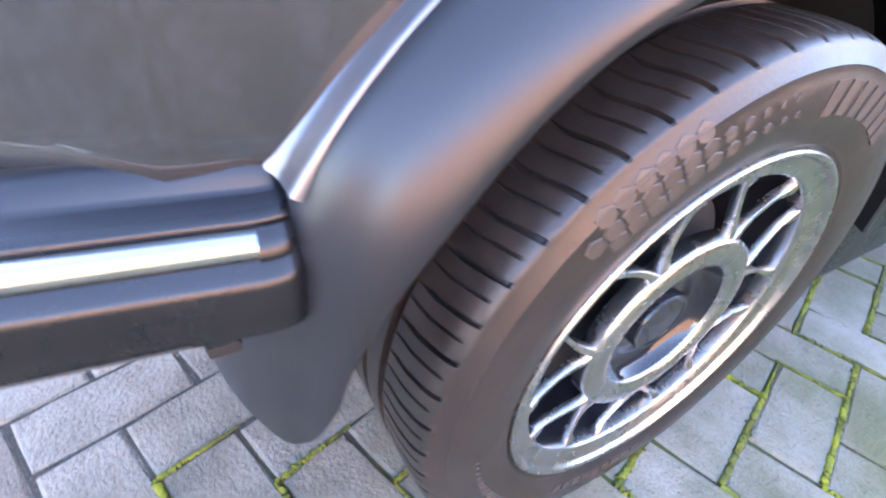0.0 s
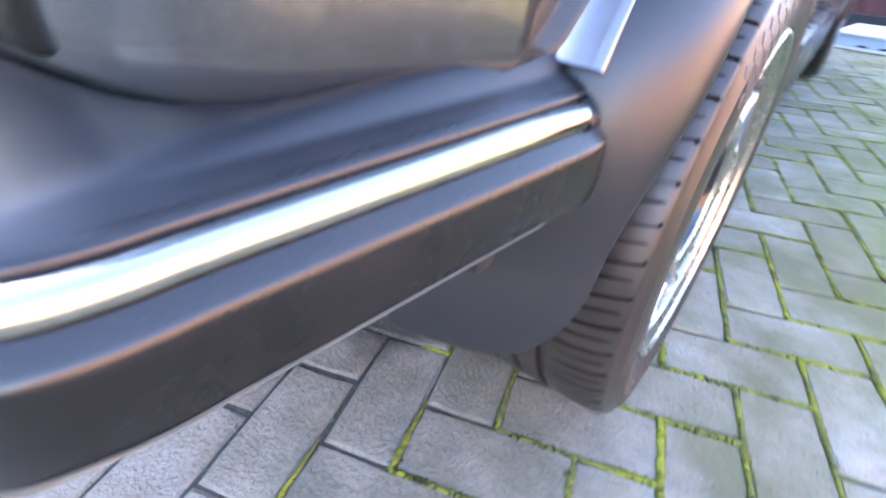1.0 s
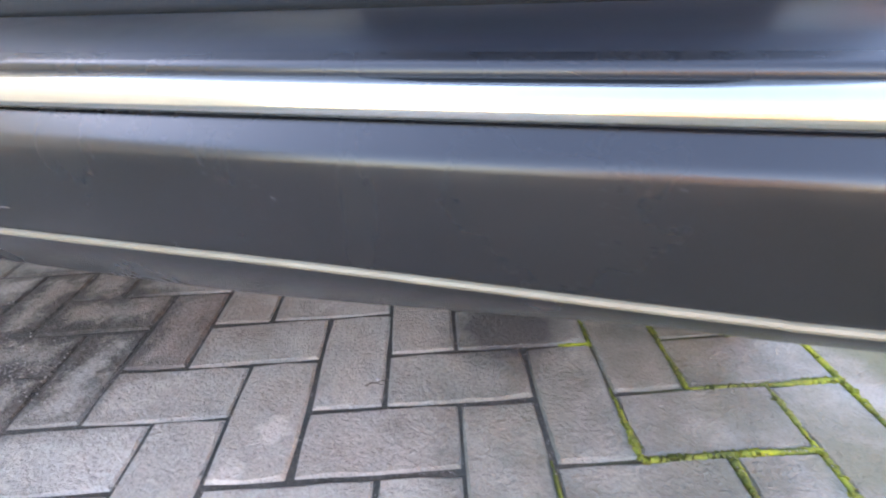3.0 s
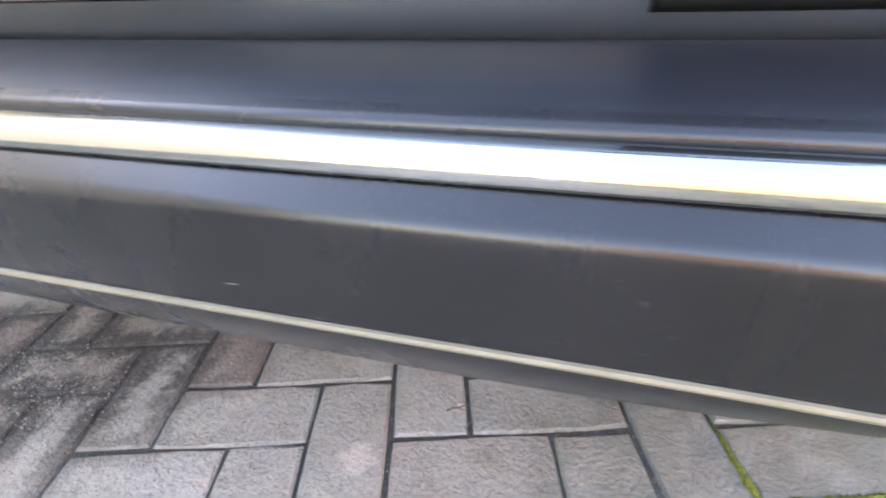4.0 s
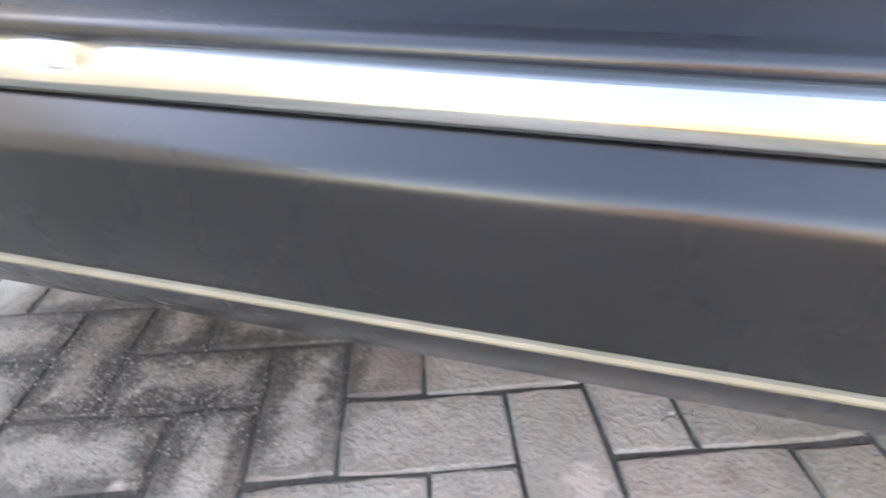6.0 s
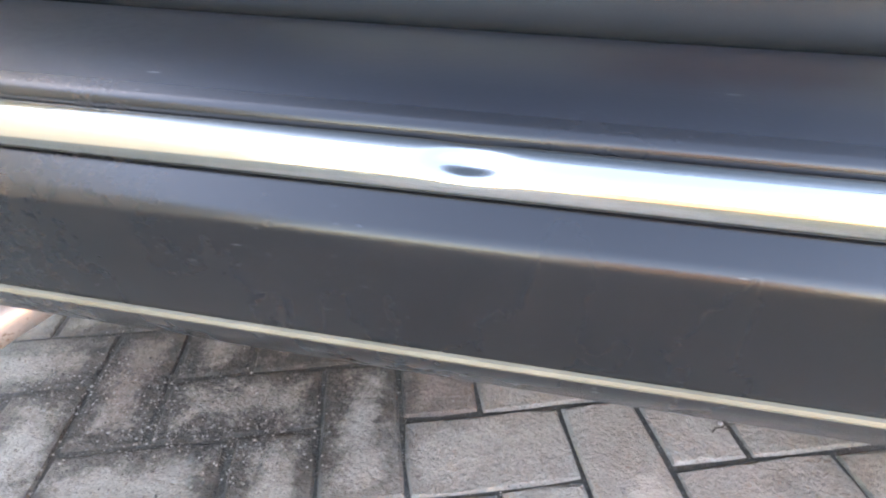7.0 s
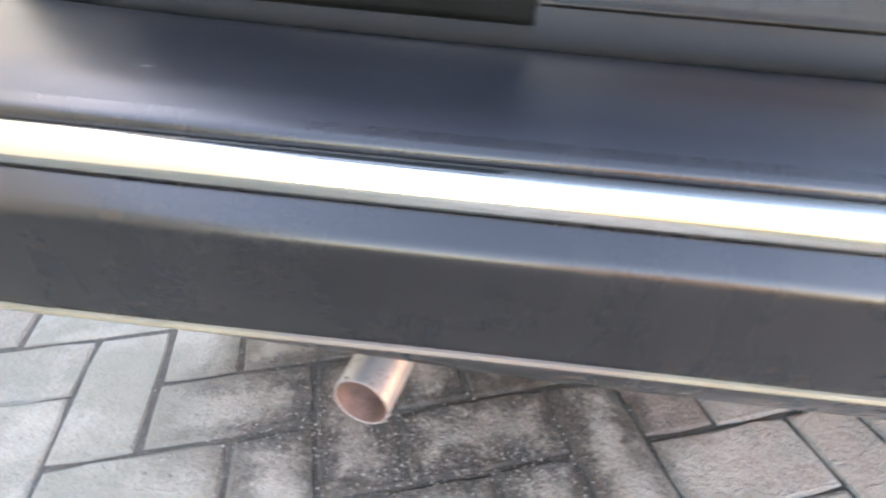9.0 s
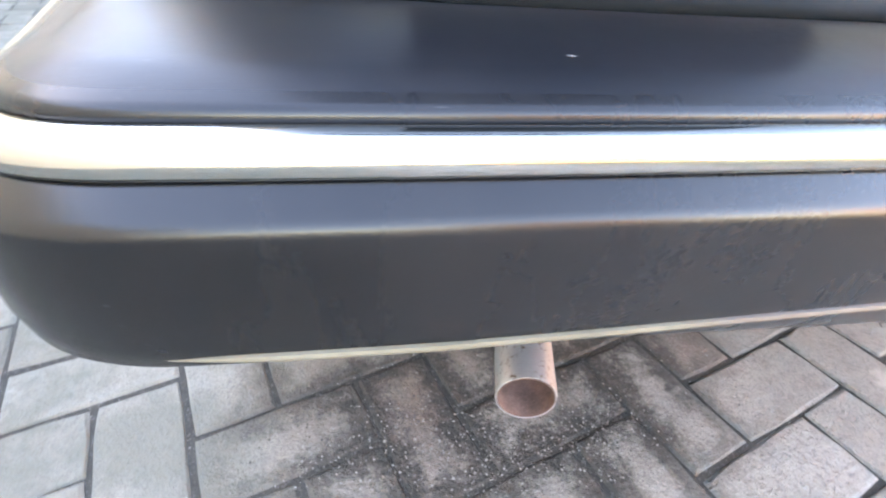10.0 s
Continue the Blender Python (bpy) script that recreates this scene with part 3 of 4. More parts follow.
def outline(grow=0.0):
    """Half plan of the body at bumper height, from the rear's middle to the front's."""
    knots = [(-0.15, 0.086), (0, 0.084), (0.15, 0.086), (0.3, 0.092), (0.46, 0.101), (0.555, 0.110), (0.605, 0.118), (0.637, 0.129), (0.660, 0.147), (0.677, 0.172), (0.689, 0.200), (0.700, 0.228), (0.7105, 0.26)]
    pts = []
    for a, b, c, d in zip(knots, knots[1:], knots[2:], knots[3:]):
        a, b, c, d = (np.array(v) for v in (a, b, c, d))
        pts += [tuple(0.5 * (2 * b + (c - a) * t + (2 * a - 5 * b + 4 * c - d) * t * t + (3 * b - a - 3 * c + d) * t**3)) for t in np.arange(0, 1, 0.125)]
    fine = [(0.709 + 0.026 * smoothstep(0.10, 0.45, y) + 0.014 * smoothstep(0.5, 1.6, y), y) for y in np.arange(0.26, 3.42, 0.015)]
    pts += fine + [(0.747, 3.45), (0.735, 3.53), (0.70, 3.60), (0.62, 3.66), (0.45, 3.70), (0.22, 3.72), (0, 3.725)]
    p = np.array(pts)
    d = np.gradient(p, axis=0)
    d /= np.linalg.norm(d, axis=1)[:, None]
    p = p + grow * np.stack([d[:, 1], -d[:, 0]], 1)
    p[0, 0] = p[-1, 0] = 0
    return p


def shell(levels, keep=lambda x, y, z: True):
    rows = []
    for z, grow, lift in levels:
        p = outline(grow)
        if 0.5225 < z < 0.5245:
            p = np.where(np.abs(p[:, :1]) < 0.43, p, outline(0.0033))
        p[:, 1] += lift * np.clip(1 - p[:, 1] / 1.2, 0, 1)
        loop = [(x, y, z) for x, y in p] + [(-x, y, z) for x, y in p[-2:0:-1]]
        rows.append(loop)
    n = len(rows[0])
    verts = [v for row in rows for v in row]
    faces = []
    for f in grid_faces(len(rows), n, wrap_cols=True):
        c = np.mean([verts[i] for i in f], axis=0)
        if keep(*c):
            faces.append(f)
    return verts, faces, n


def outside_arches(x, y, z):
    return all(math.hypot(y - w, z - WHEEL_Z - 0.0105) > 0.393 or abs(x) < 0.5 for w in (WHEEL_Y, WHEEL_Y + BASE)) and (z > 0.47 or y > 1.2)


LEVELS = [(0.30, -0.035, 0.05), (0.36, -0.030, 0.05), (0.44, -0.028, 0.04), (0.492, -0.024, 0.012), (0.4985, -0.017, 0.006), (0.4995, -0.010, 0.003), (0.5012, -0.0050, 0.001), (0.5038, -0.0018, 0.0), (0.508, 0.0002, 0.0), (0.513, 0.0016, 0.0), (0.518, 0.0026, 0.0), (0.5222, 0.0033, 0.0), (0.5230, 0.0005, 0.0), (0.5240, 0.0005, 0.0), (0.5248, 0.0034, 0.0)]
LEVELS += [(z, 0.0036 + 0.009 * smoothstep(0.52, 0.72, z), 0.02 * (z - 0.53)) for z in np.arange(0.535, 0.76, 0.012)]
LEVELS += [(0.80, 0.012, 0.01), (0.86, 0.009, 0.03), (0.91, 0.000, 0.06), (0.93, -0.010, 0.08)]
verts, faces, n = shell(LEVELS, outside_arches)
mesh_object("body", verts, faces, PAINT, car, "dark grey metallic bodywork with a rolled lower edge", sharp=35)

# tailgate between the lamps, its lower edge just above the rolled lip
cols, rows_ = np.linspace(-0.392, 0.392, 31), [(0.5240, -0.002), (0.5246, 0.0042), (0.528, 0.0052), (0.56, 0.0060), (0.62, 0.0070), (0.70, 0.006), (0.80, 0.004), (0.90, -0.01)]
rear = outline(0.0034)
verts = [(x, np.interp(abs(x), rear[:64, 0], rear[:64, 1]) - g, z) for z, g in rows_ for x in cols]
mesh_object("tailgate", verts, grid_faces(len(rows_), len(cols)), PAINT, car)


def tail_lamp(side):
    ribs = [(0.514, -0.004), (0.516, 0.003), (0.519, 0.0045)] + [(0.530 + 0.012 * k, 0.005 + 0.0012 * (k % 2)) for k in range(11)] + [(0.664, 0.0045), (0.667, -0.004)]
    base = outline(0.004)[:64]
    xs = np.concatenate([[0.397, 0.398, 0.401], np.linspace(0.42, 0.575, 12), [0.579, 0.580]])
    verts = []
    for z, out in ribs:
        for k, x in enumerate(xs):
            y = np.interp(x, base[:, 0], base[:, 1])
            o = out if 1 < k < len(xs) - 2 else -0.004
            verts.append((side * (x + o * smoothstep(0.61, 0.68, x)), y - o * (1 - 0.7 * smoothstep(0.61, 0.68, x)), z))
    return mesh_object("tail_lamp", verts, grid_faces(len(ribs), len(xs)), LAMP, car, "smoked tail lamp lens", sharp=60)


tail_lamp(1), tail_lamp(-1)


def greenhouse():
    foot = [(0.66, 0.25), (0.70, 0.9), (0.70, 1.7), (0.66, 2.35)]
    head = [(0.50, 0.62), (0.54, 1.0), (0.54, 1.6), (0.50, 1.85)]
    ring = lambda pts, z: [(x, y, z) for x, y in pts] + [(-x, y, z) for x, y in pts[::-1]]
    verts = ring(foot, 0.925) + ring(head, 1.36)
    faces = [(i, (i + 1) % 8, 8 + (i + 1) % 8, 8 + i) for i in range(8)]
    mesh_object("window", verts, faces, GLASS, car, "dark glazing all round", smooth=False)
    top = ring(head, 1.362) + ring([(x * 0.94, y) for x, y in head], 1.395)
    mesh_object("roof", top, faces + [tuple(range(8, 16)), tuple(range(8))], PAINT, car, smooth=False)
    for x, y, u, v in [(s * a[0], a[1], s * b[0], b[1]) for s in (1, -1) for a, b in zip(foot, head)]:
        p, q = Vector((x, y, 0.92)), Vector((u, v, 1.37))
        w = Vector((0.022, 0.03, 0))
        post = [p - w, p + Vector((w.x, -w.y, 0)), p + w, p + Vector((-w.x, w.y, 0))]
        post += [c + (q - p) for c in post]
        mesh_object("pillar", post, [(0, 1, 5, 4), (1, 2, 6, 5), (2, 3, 7, 6), (3, 0, 4, 7), (4, 5, 6, 7), (0, 3, 2, 1)], PAINT, car, smooth=False)
    p = outline(0.004)
    lid = [(x, y, 0.93) for x, y in p] + [(-x, y, 0.93) for x, y in p[-2:0:-1]]
    mesh_object("bonnet", lid, [tuple(range(len(lid)))], PAINT, car, smooth=False)


greenhouse()
mesh_object("underbody", *joined(box(-0.55, 0.55, 0.20, 3.5, 0.36, 0.42, 0.01), box(-0.72, 0.72, 1.10, 2.68, 0.20, 0.36, 0.02)), BLACK, car, "black underbody", smooth=False)
for side in (1, -1):
    mesh_object("sill", *box(side * 0.745 - 0.03, side * 0.745 + 0.03, 1.05, 2.73, 0.19, 0.36, 0.02), PLASTIC, car)


def arch(side, y):
    """A plastic wheel arch flare, swept about the wheel's centre: a rounded band above, a broad slanting flap at its lower end."""
    band = [(0.660, 0.402), (0.690, 0.403), (0.715, 0.404), (0.735, 0.4045), (0.748, 0.4048), (0.7535, 0.4045), (0.758, 0.4030), (0.763, 0.4010), (0.768, 0.3982), (0.774, 0.394), (0.780, 0.389), (0.786, 0.383), (0.791, 0.376), (0.7955, 0.368), (0.798, 0.360), (0.7985, 0.354), (0.796, 0.3500), (0.780, 0.347), (0.740, 0.347)]
    flap = [(0.634, 0.400), (0.647, 0.3975), (0.660, 0.395), (0.675, 0.391), (0.690, 0.387), (0.703, 0.382), (0.715, 0.377), (0.726, 0.3725), (0.735, 0.368), (0.744, 0.3635), (0.752, 0.359), (0.760, 0.3555), (0.767, 0.352), (0.772, 0.349), (0.774, 0.346), (0.773, 0.343), (0.768, 0.342), (0.755, 0.342), (0.735, 0.342)]
    foot = [0.278, 0.2785, 0.279, 0.2795, 0.280, 0.2805, 0.281, 0.2825, 0.285, 0.291, 0.300, 0.311, 0.325, 0.340, 0.352, 0.362, 0.368, 0.370, 0.370]
    n, verts, mid = 80, [], WHEEL_Z + 0.0105
    for k in range(n + 1):
        for (bx, br), (fx, fr), f in zip(band, flap, foot):
            start = math.pi - math.asin((f + 0.0112 - mid) / fr)
            a = start + (math.radians(6) - start) * (k / n)
            up = smoothstep(0.36, 0.53, mid + 0.37 * math.sin(a)) if a > math.pi / 2 else 1.0
            r, x = fr + (br - fr) * up, fx + (bx - fx) * up
            r -= 0.017 * smoothstep(-0.70, -0.20, math.cos(a)) * smoothstep(0.774, 0.7955, bx)
            z = mid + r * math.sin(a)
            verts.append((side * (x + 0.010 - 0.0151 * z), y + r * math.cos(a), z))
    lip = [(0.7250, 0.4140), (0.7290, 0.4092), (0.7345, 0.4074), (0.744, 0.4068), (0.7495, 0.4066), (0.7515, 0.4055), (0.7512, 0.400)]
    v = []
    for k in range(61):
        a = math.radians(148.5 - 142.5 * k / 60)
        out = 0.010 * smoothstep(0, 0.7, math.cos(a) + 0.75)
        v += [(side * (x + 0.0025 + out * (x > 0.72)), y + r * math.cos(a), mid + r * math.sin(a)) for x, r in lip]
    mesh_object("arch_lip", v, grid_faces(61, len(lip)), LIP, car, "painted lip round the wheel arch, pale metal standing in for sky highlights", sharp=70)
    return mesh_object("wheel_arch", verts, grid_faces(n + 1, len(band)), FLARE, car, "matt grey plastic wheel arch flare", sharp=60)


def liner(side, y):
    n, sect = 40, [(0.735, 0.343), (0.60, 0.343), (0.575, 0.335), (0.555, 0.25), (0.555, 0.06)]
    verts = []
    for k in range(n + 1):
        a = math.radians(162 - 162 * k / n)
        verts += [(side * x, y + r * math.cos(a), WHEEL_Z + r * math.sin(a)) for x, r in sect]
    return mesh_object("wheel_housing", verts, grid_faces(n + 1, len(sect)), BLACK, car)


for side in (1, -1):
    for y in (WHEEL_Y, WHEEL_Y + BASE):
        arch(side, y), liner(side, y)


# ---- wheels ----
def tyre_mesh():
    wall = [(0.187, 0.074), (0.192, 0.083), (0.200, 0.089), (0.2035, 0.0905), (0.2060, 0.0930), (0.2085, 0.0932), (0.2110, 0.0942), (0.222, 0.0965), (0.232, 0.0978), (0.2345, 0.0979), (0.2365, 0.0979), (0.247, 0.0978), (0.257, 0.0968), (0.2635, 0.0952), (0.2655, 0.0955), (0.2680, 0.0938), (0.2735, 0.0912), (0.2775, 0.0888), (0.2790, 0.0884), (0.2806, 0.0864), (0.2824, 0.0830), (0.2842, 0.0780), (0.2855, 0.0715), (0.2862, 0.0640), (0.2866, 0.0560), (0.2868, 0.0500), (0.2868, 0.0400), (0.2869, 0.0310)]
    tread = []
    for c in (0.020, -0.014, -0.048):
        tread += [(0.2869, c + 0.0054), (0.2800, c + 0.0042), (0.2800, c - 0.0042), (0.2869, c - 0.0054)]
    prof = wall + tread + [(r, -x) for r, x in wall[-4::-1]]
    steps = [(0.0, 0), (0.014, 1), (0.124, 1), (0.138, 0), (0.28, 0), (0.48, 0), (0.496, 2), (0.556, 2), (0.572, 0), (0.77, 0)]
    n, verts = 54 * len(steps), []
    for k in range(n):
        phase, slot = steps[k % len(steps)]
        for r, x in prof:
            ax, cut = abs(x), 0.0
            a = 2 * math.pi / 54 * (k // len(steps) + phase + (0.24 * (0.088 - ax) / 0.036 if ax > 0.045 else 0.28))
            if slot and r > 0.2800:
                end = 0.0868 if slot == 1 else 0.0795
                cut = (0.0052 if slot == 1 else 0.0036) * min(1, max(0, x - 0.0300) / 0.003) * min(1, max(0, end - ax) / 0.0025)
            if slot == 1 and r > 0.286 and -0.008 < x < 0.014:
                cut = 0.003
            verts.append((x, (r - cut) * math.cos(a), (r - cut) * math.sin(a)))
    return verts, grid_faces(n, len(prof), wrap_rows=True)


def on_sidewall(r, a, lift):
    x = np.interp(r, [0.2110, 0.222, 0.232, 0.247, 0.257, 0.2635, 0.268, 0.2735], [0.0942, 0.0965, 0.0978, 0.0978, 0.0968, 0.0952, 0.0938, 0.0912]) + lift
    return (x, r * math.cos(a), r * math.sin(a))


def honeycomb(a0, a1, r0, rows, size):
    """Raised hexagon outlines on the sidewall."""
    pieces = []
    step = size * 1.74
    for row in range(rows):
        r = r0 + row * size * 1.5
        n = int((a1 - a0) * r / step)
        for k in range(n):
            if row == rows - 1 and k < n * 0.45:
                continue
            grown = 0.35 + 0.65 * smoothstep(0.0, 0.6, k / n)
            c = a0 + (k + 0.5 * (row % 2)) * step / r
            ring = [on_sidewall(r + q * grown * size * math.cos(t), c + q * grown * size * math.sin(t) / r, h) for q, h in ((0.94, -0.0004), (0.90, 0.0005), (0.84, 0.0008)) for t in [math.pi / 3 * j for j in range(6)]]
            pieces.append((ring, grid_faces(3, 6, wrap_cols=True) + [tuple(range(12, 18))]))
    return joined(*pieces)


def bars(a0, a1, r0, r1, n):
    """Raised plain bars where the sidewall carries writing."""
    pieces = []
    for k in range(n):
        c, w = a0 + (a1 - a0) * (k + 0.5) / n, abs(a1 - a0) / n * 0.34
        loop = [on_sidewall(r, c + s, h) for h in (-0.0004, 0.0010) for r, s in ((r0, -w), (r0, w), (r1, w), (r1, -w))]
        pieces.append((loop, [(0, 1, 5, 4), (1, 2, 6, 5), (2, 3, 7, 6), (3, 0, 4, 7), (4, 5, 6, 7)]))
    return joined(*pieces)


def forked_spoke(k):
    """Two bent arms spread from one root on the hub ring to the rim."""
    pieces = []
    root = math.radians(71.8 + 360 / 7 * k)
    for s in (1, -1):
        pts = []
        for t in np.linspace(0, 1, 9):
            r = 0.100 + 0.077 * t
            a = root + s * math.radians(2.5 + 13.5 * (0.25 * t + 0.75 * smoothstep(0.0, 0.95, t)))
            pts.append(Vector((r * math.cos(a), r * math.sin(a))))
        verts = []
        for i, p in enumerate(pts):
            d = (pts[min(i + 1, 8)] - pts[max(i - 1, 0)]).normalized()
            nrm = Vector((-d.y, d.x))
            w = (0.0078, 0.0052, 0.0040, 0.0035, 0.0032, 0.0031, 0.0030, 0.0066, 0.0074)[i]
            x = 0.0795 - (0, 0.0015, 0.003, 0.004, 0.0045, 0.0045, 0.004, 0.0005, -0.001)[i]
            for q, h in ((-w, -0.009), (-w, -0.0015), (-w * 0.75, 0.0), (w * 0.75, 0.0), (w, -0.0015), (w, -0.009)):
                verts.append((x + h, p.x + nrm.x * q, p.y + nrm.y * q))
        pieces.append((verts, grid_faces(9, 6, wrap_cols=True)))
    return joined(*pieces)


rim_ring = revolve([(0.185, 0.070), (0.195, 0.078), (0.2005, 0.085), (0.2018, 0.0910), (0.2008, 0.0938), (0.1988, 0.0948), (0.1966, 0.0942), (0.1950, 0.0920), (0.1940, 0.0888), (0.1928, 0.0876), (0.1850, 0.0852), (0.1790, 0.0838), (0.1762, 0.0838), (0.1748, 0.0826), (0.1742, 0.0790), (0.1738, 0.0620)], 96)
hub_ring = revolve([(0.076, 0.060), (0.0765, 0.0772), (0.078, 0.0795), (0.086, 0.0825), (0.096, 0.0828), (0.104, 0.0812), (0.1072, 0.0790), (0.108, 0.0755), (0.108, 0.062)], 84)
wheel = mesh_object("wheel", *rim_ring, ALLOY, car, "silver alloy wheel with seven forked spokes", sharp=45)
mesh_object("hub_ring", *hub_ring, ALLOY, wheel, sharp=45)
for k in range(7):
    mesh_object("spoke", *forked_spoke(k), ALLOY, wheel, sharp=45)
mesh_object("tyre", *tyre_mesh(), RUBBER, wheel, "worn brownish-black rubber tyre with grooved tread", sharp=38)
mesh_object("barrel", *revolve([(0.1738, 0.066), (0.170, 0.04), (0.160, -0.02), (0.165, -0.075), (0.185, -0.078)], 72), DARK_BARREL, wheel, "black painted wheel barrel")
mesh_object("brake_drum", *revolve([(0.0, 0.030), (0.10, 0.030), (0.128, 0.022), (0.132, 0.0), (0.132, -0.05), (0.0, -0.05)], 48), BLACK, wheel)
mesh_object("hub_dish", *revolve([(0.0764, 0.076), (0.072, 0.066), (0.064, 0.060), (0.050, 0.058), (0.0, 0.058)], 64), GLOSSY, wheel, "glossy black dished hub")
mesh_object("hub_cap", *revolve([(0.036, 0.056), (0.0365, 0.0690), (0.0350, 0.0712), (0.0315, 0.0712), (0.0300, 0.0700), (0.0, 0.0708)], 48), GLOSSY, wheel, "round black centre cap")
mesh_object("sidewall_pattern", *joined(honeycomb(math.radians(97), math.radians(139), 0.2385, 3, 0.0088), honeycomb(math.radians(188), math.radians(232), 0.2375, 2, 0.0060)), WORN_RUBBER, wheel, "raised honeycomb on the sidewall", smooth=False)["kind"] = "stuff"
mesh_object("sidewall_marking", *joined(bars(math.radians(90), math.radians(54), 0.231, 0.256, 7), bars(math.radians(-118), math.radians(-78), 0.222, 0.232, 9)), WORN_RUBBER, wheel, "raised plain bars on the sidewall", smooth=False)["kind"] = "stuff"
wheel.matrix_basis = pose(0.710, WHEEL_Y, WHEEL_Z + 0.0105)
for x, y, rz in ((0.710, WHEEL_Y + BASE, 0), (-0.710, WHEEL_Y, 180), (-0.710, WHEEL_Y + BASE, 180)):
    w = copy_thing(wheel, pose(x, y, WHEEL_Z + (0.0105 if x > 0 else -0.0105), 0, 0, rz))
    w.parent = car

for side in (1, -1):
    hanger = mesh_object("bumper_bracket", *box(side * 0.706 - 0.017, side * 0.706 + 0.017, 0.256, 0.274, 0.392, 0.424, 0.006), FLARE, car, "pale grey bracket under the bumper end")
    mesh_object("rubber_pad", *box(side * 0.704 - 0.018, side * 0.704 + 0.018, 0.254, 0.276, 0.382, 0.394, 0.005), BLACK, hanger, "black rubber pad")

# ---- exhaust ----
PIPE = Vector((-0.4845, 0.107, 0.2360))
aim = Vector((0.26, 1.0, 0.06)).normalized()


def pipe(radius, inner, length, name, mat, label):
    n = 40
    across, up = aim.cross(Vector((0, 0, 1))).normalized(), None
    up = across.cross(aim)
    verts = []
    for r, s in ((inner, 0.10), (inner, 0.002), (inner + (radius - inner) * 0.3, 0.0), (radius - (radius - inner) * 0.3, 0.0), (radius, 0.002), (radius, length * 0.5), (radius, length)):
        for k in range(n):
            a = 2 * math.pi * k / n
            e = across * math.cos(a) + up * math.sin(a)
            slash = 0.10 * r * math.sin(a) * (s < 0.05)
            verts.append(PIPE + e * r + aim * (s + slash))
    return mesh_object(name, verts, grid_faces(7, n, wrap_cols=True), mat, car, label, sharp=50)


tail = pipe(0.0236, 0.0221, 0.55, "exhaust_pipe", STEEL, "bare steel exhaust tailpipe with a slash-cut end")
tail_in = pipe(0.0219, 0.0211, 0.30, "exhaust_bore", RUST, "rusty inside of the tailpipe")
tail_in.parent = tail

# ---- surroundings ----
# out of view, added and sized to keep direct sun off the drive
tagged(mesh_object("shade_wall_west", *box(-3.4, -3.2, -6.0, 9.5, -0.1, 3.1), RENDER_WALL, smooth=False), "unseen cream rendered wall, added to shade the drive", "wall", kind="structure")
# two brick walls out of view, sized for the orange they reflect onto the car
tagged(mesh_object("wall_east", *box(7.4, 7.6, -7.0, 12.0, -0.1, 2.8), RED_BRICK, smooth=False), "unseen sunlit orange-red brick wall, placed for warm reflections on the car", "wall", kind="structure")
tagged(mesh_object("wall_south", *box(1.2, 6.8, -10.4, -10.2, -0.1, 3.2), RED_BRICK, smooth=False), "unseen sunlit orange-red brick wall behind, placed for warm reflections", "wall", kind="structure")
tagged(mesh_object("wall_north", *box(-4, 1.9, 5.2, 5.4, -0.1, 1.2), DARK_BRICK, smooth=False), "dark red brick wall at the end of the drive", "wall", kind="structure")


def fence(x0, y0, x1, y1, top, mat, label, plate=False):
    root = tagged(new("board_fence"), label, "fence")
    d = Vector((x1 - x0, y1 - y0, 0))
    root.matrix_world = Matrix.Translation((x0, y0, 0)) @ pose(0, 0, 0, 0, 0, math.degrees(math.atan2(d.y, d.x)))
    length, w = d.length, 0.145
    first = mesh_object("board", *box(0.002, w - 0.004, -0.012, 0.012, 0.10, top, 0.003), mat, root, smooth=False)
    for k in range(1, int(length / w)):
        b = new("board", first.data)
        b.parent, b.location = root, (k * w, 0.004 * (k % 2), 0)
    mesh_object("plinth", *box(0, length, 0.0, 0.05, -0.02, 0.11, 0.006), TAR, root, "black plinth board", smooth=False)
    if plate:
        mesh_object("label_plate", *box(1.55, 1.80, 0.018, 0.022, 0.44, 0.50, 0.001), TUB_WHITE, root, "small pale plate", smooth=False)


fence(1.72, 6.6, 1.80, 1.0, 0.58, FENCE, "dark brown timber board fence on a black plinth", plate=True)
fence(1.70, 5.02, -0.33, 5.08, 1.15, RED_BOARD, "dark red painted board fence closing the drive")


def tub(x, y, turn, wide, deep, tall, body_mat, label):
    root = tagged(new("plastic_tub"), label, "tub")
    root.matrix_world = pose(x, y, 0.0, 0, 0, turn)
    a, b = wide / 2, deep / 2
    mesh_object("body", *box(-a, a, -b, b, 0.003, tall - 0.012, 0.012), body_mat, root)
    mesh_object("lid", *box(-a - 0.015, a + 0.015, -b - 0.015, b + 0.015, tall - 0.014, tall, 0.005), TUB_WHITE, root, "flat white lid")
    mesh_object("rim", *box(-a - 0.01, a + 0.01, -b - 0.01, -b + 0.008, 0.002, 0.014, 0.003), TUB_WHITE, root, "white lower rim")
    for k in (-0.25, 0.3):
        mesh_object("slot", *box(k * a - 0.025, k * a + 0.025, -b - 0.0035, -b + 0.008, 0.020, 0.032, 0.003), BLACK, root, "dark handle slot")


tub(1.02, 4.30, -10, 0.40, 0.50, 0.094, TUB_BLUE, "low pale blue plastic tub with a white lid on the paving")
tub(1.36, 4.15, -14, 0.22, 0.30, 0.045, TUB_WHITE, "shallow white plastic tray beside the fence")

# ---- paving ----
PITCH, TURN_U = 0.105, Vector((math.cos(radians(17.194)), math.sin(radians(17.194)), 0))
TURN_V, ORIGIN = Vector((-TURN_U.y, TURN_U.x, 0)), Vector((0.27, 0.29, 0))
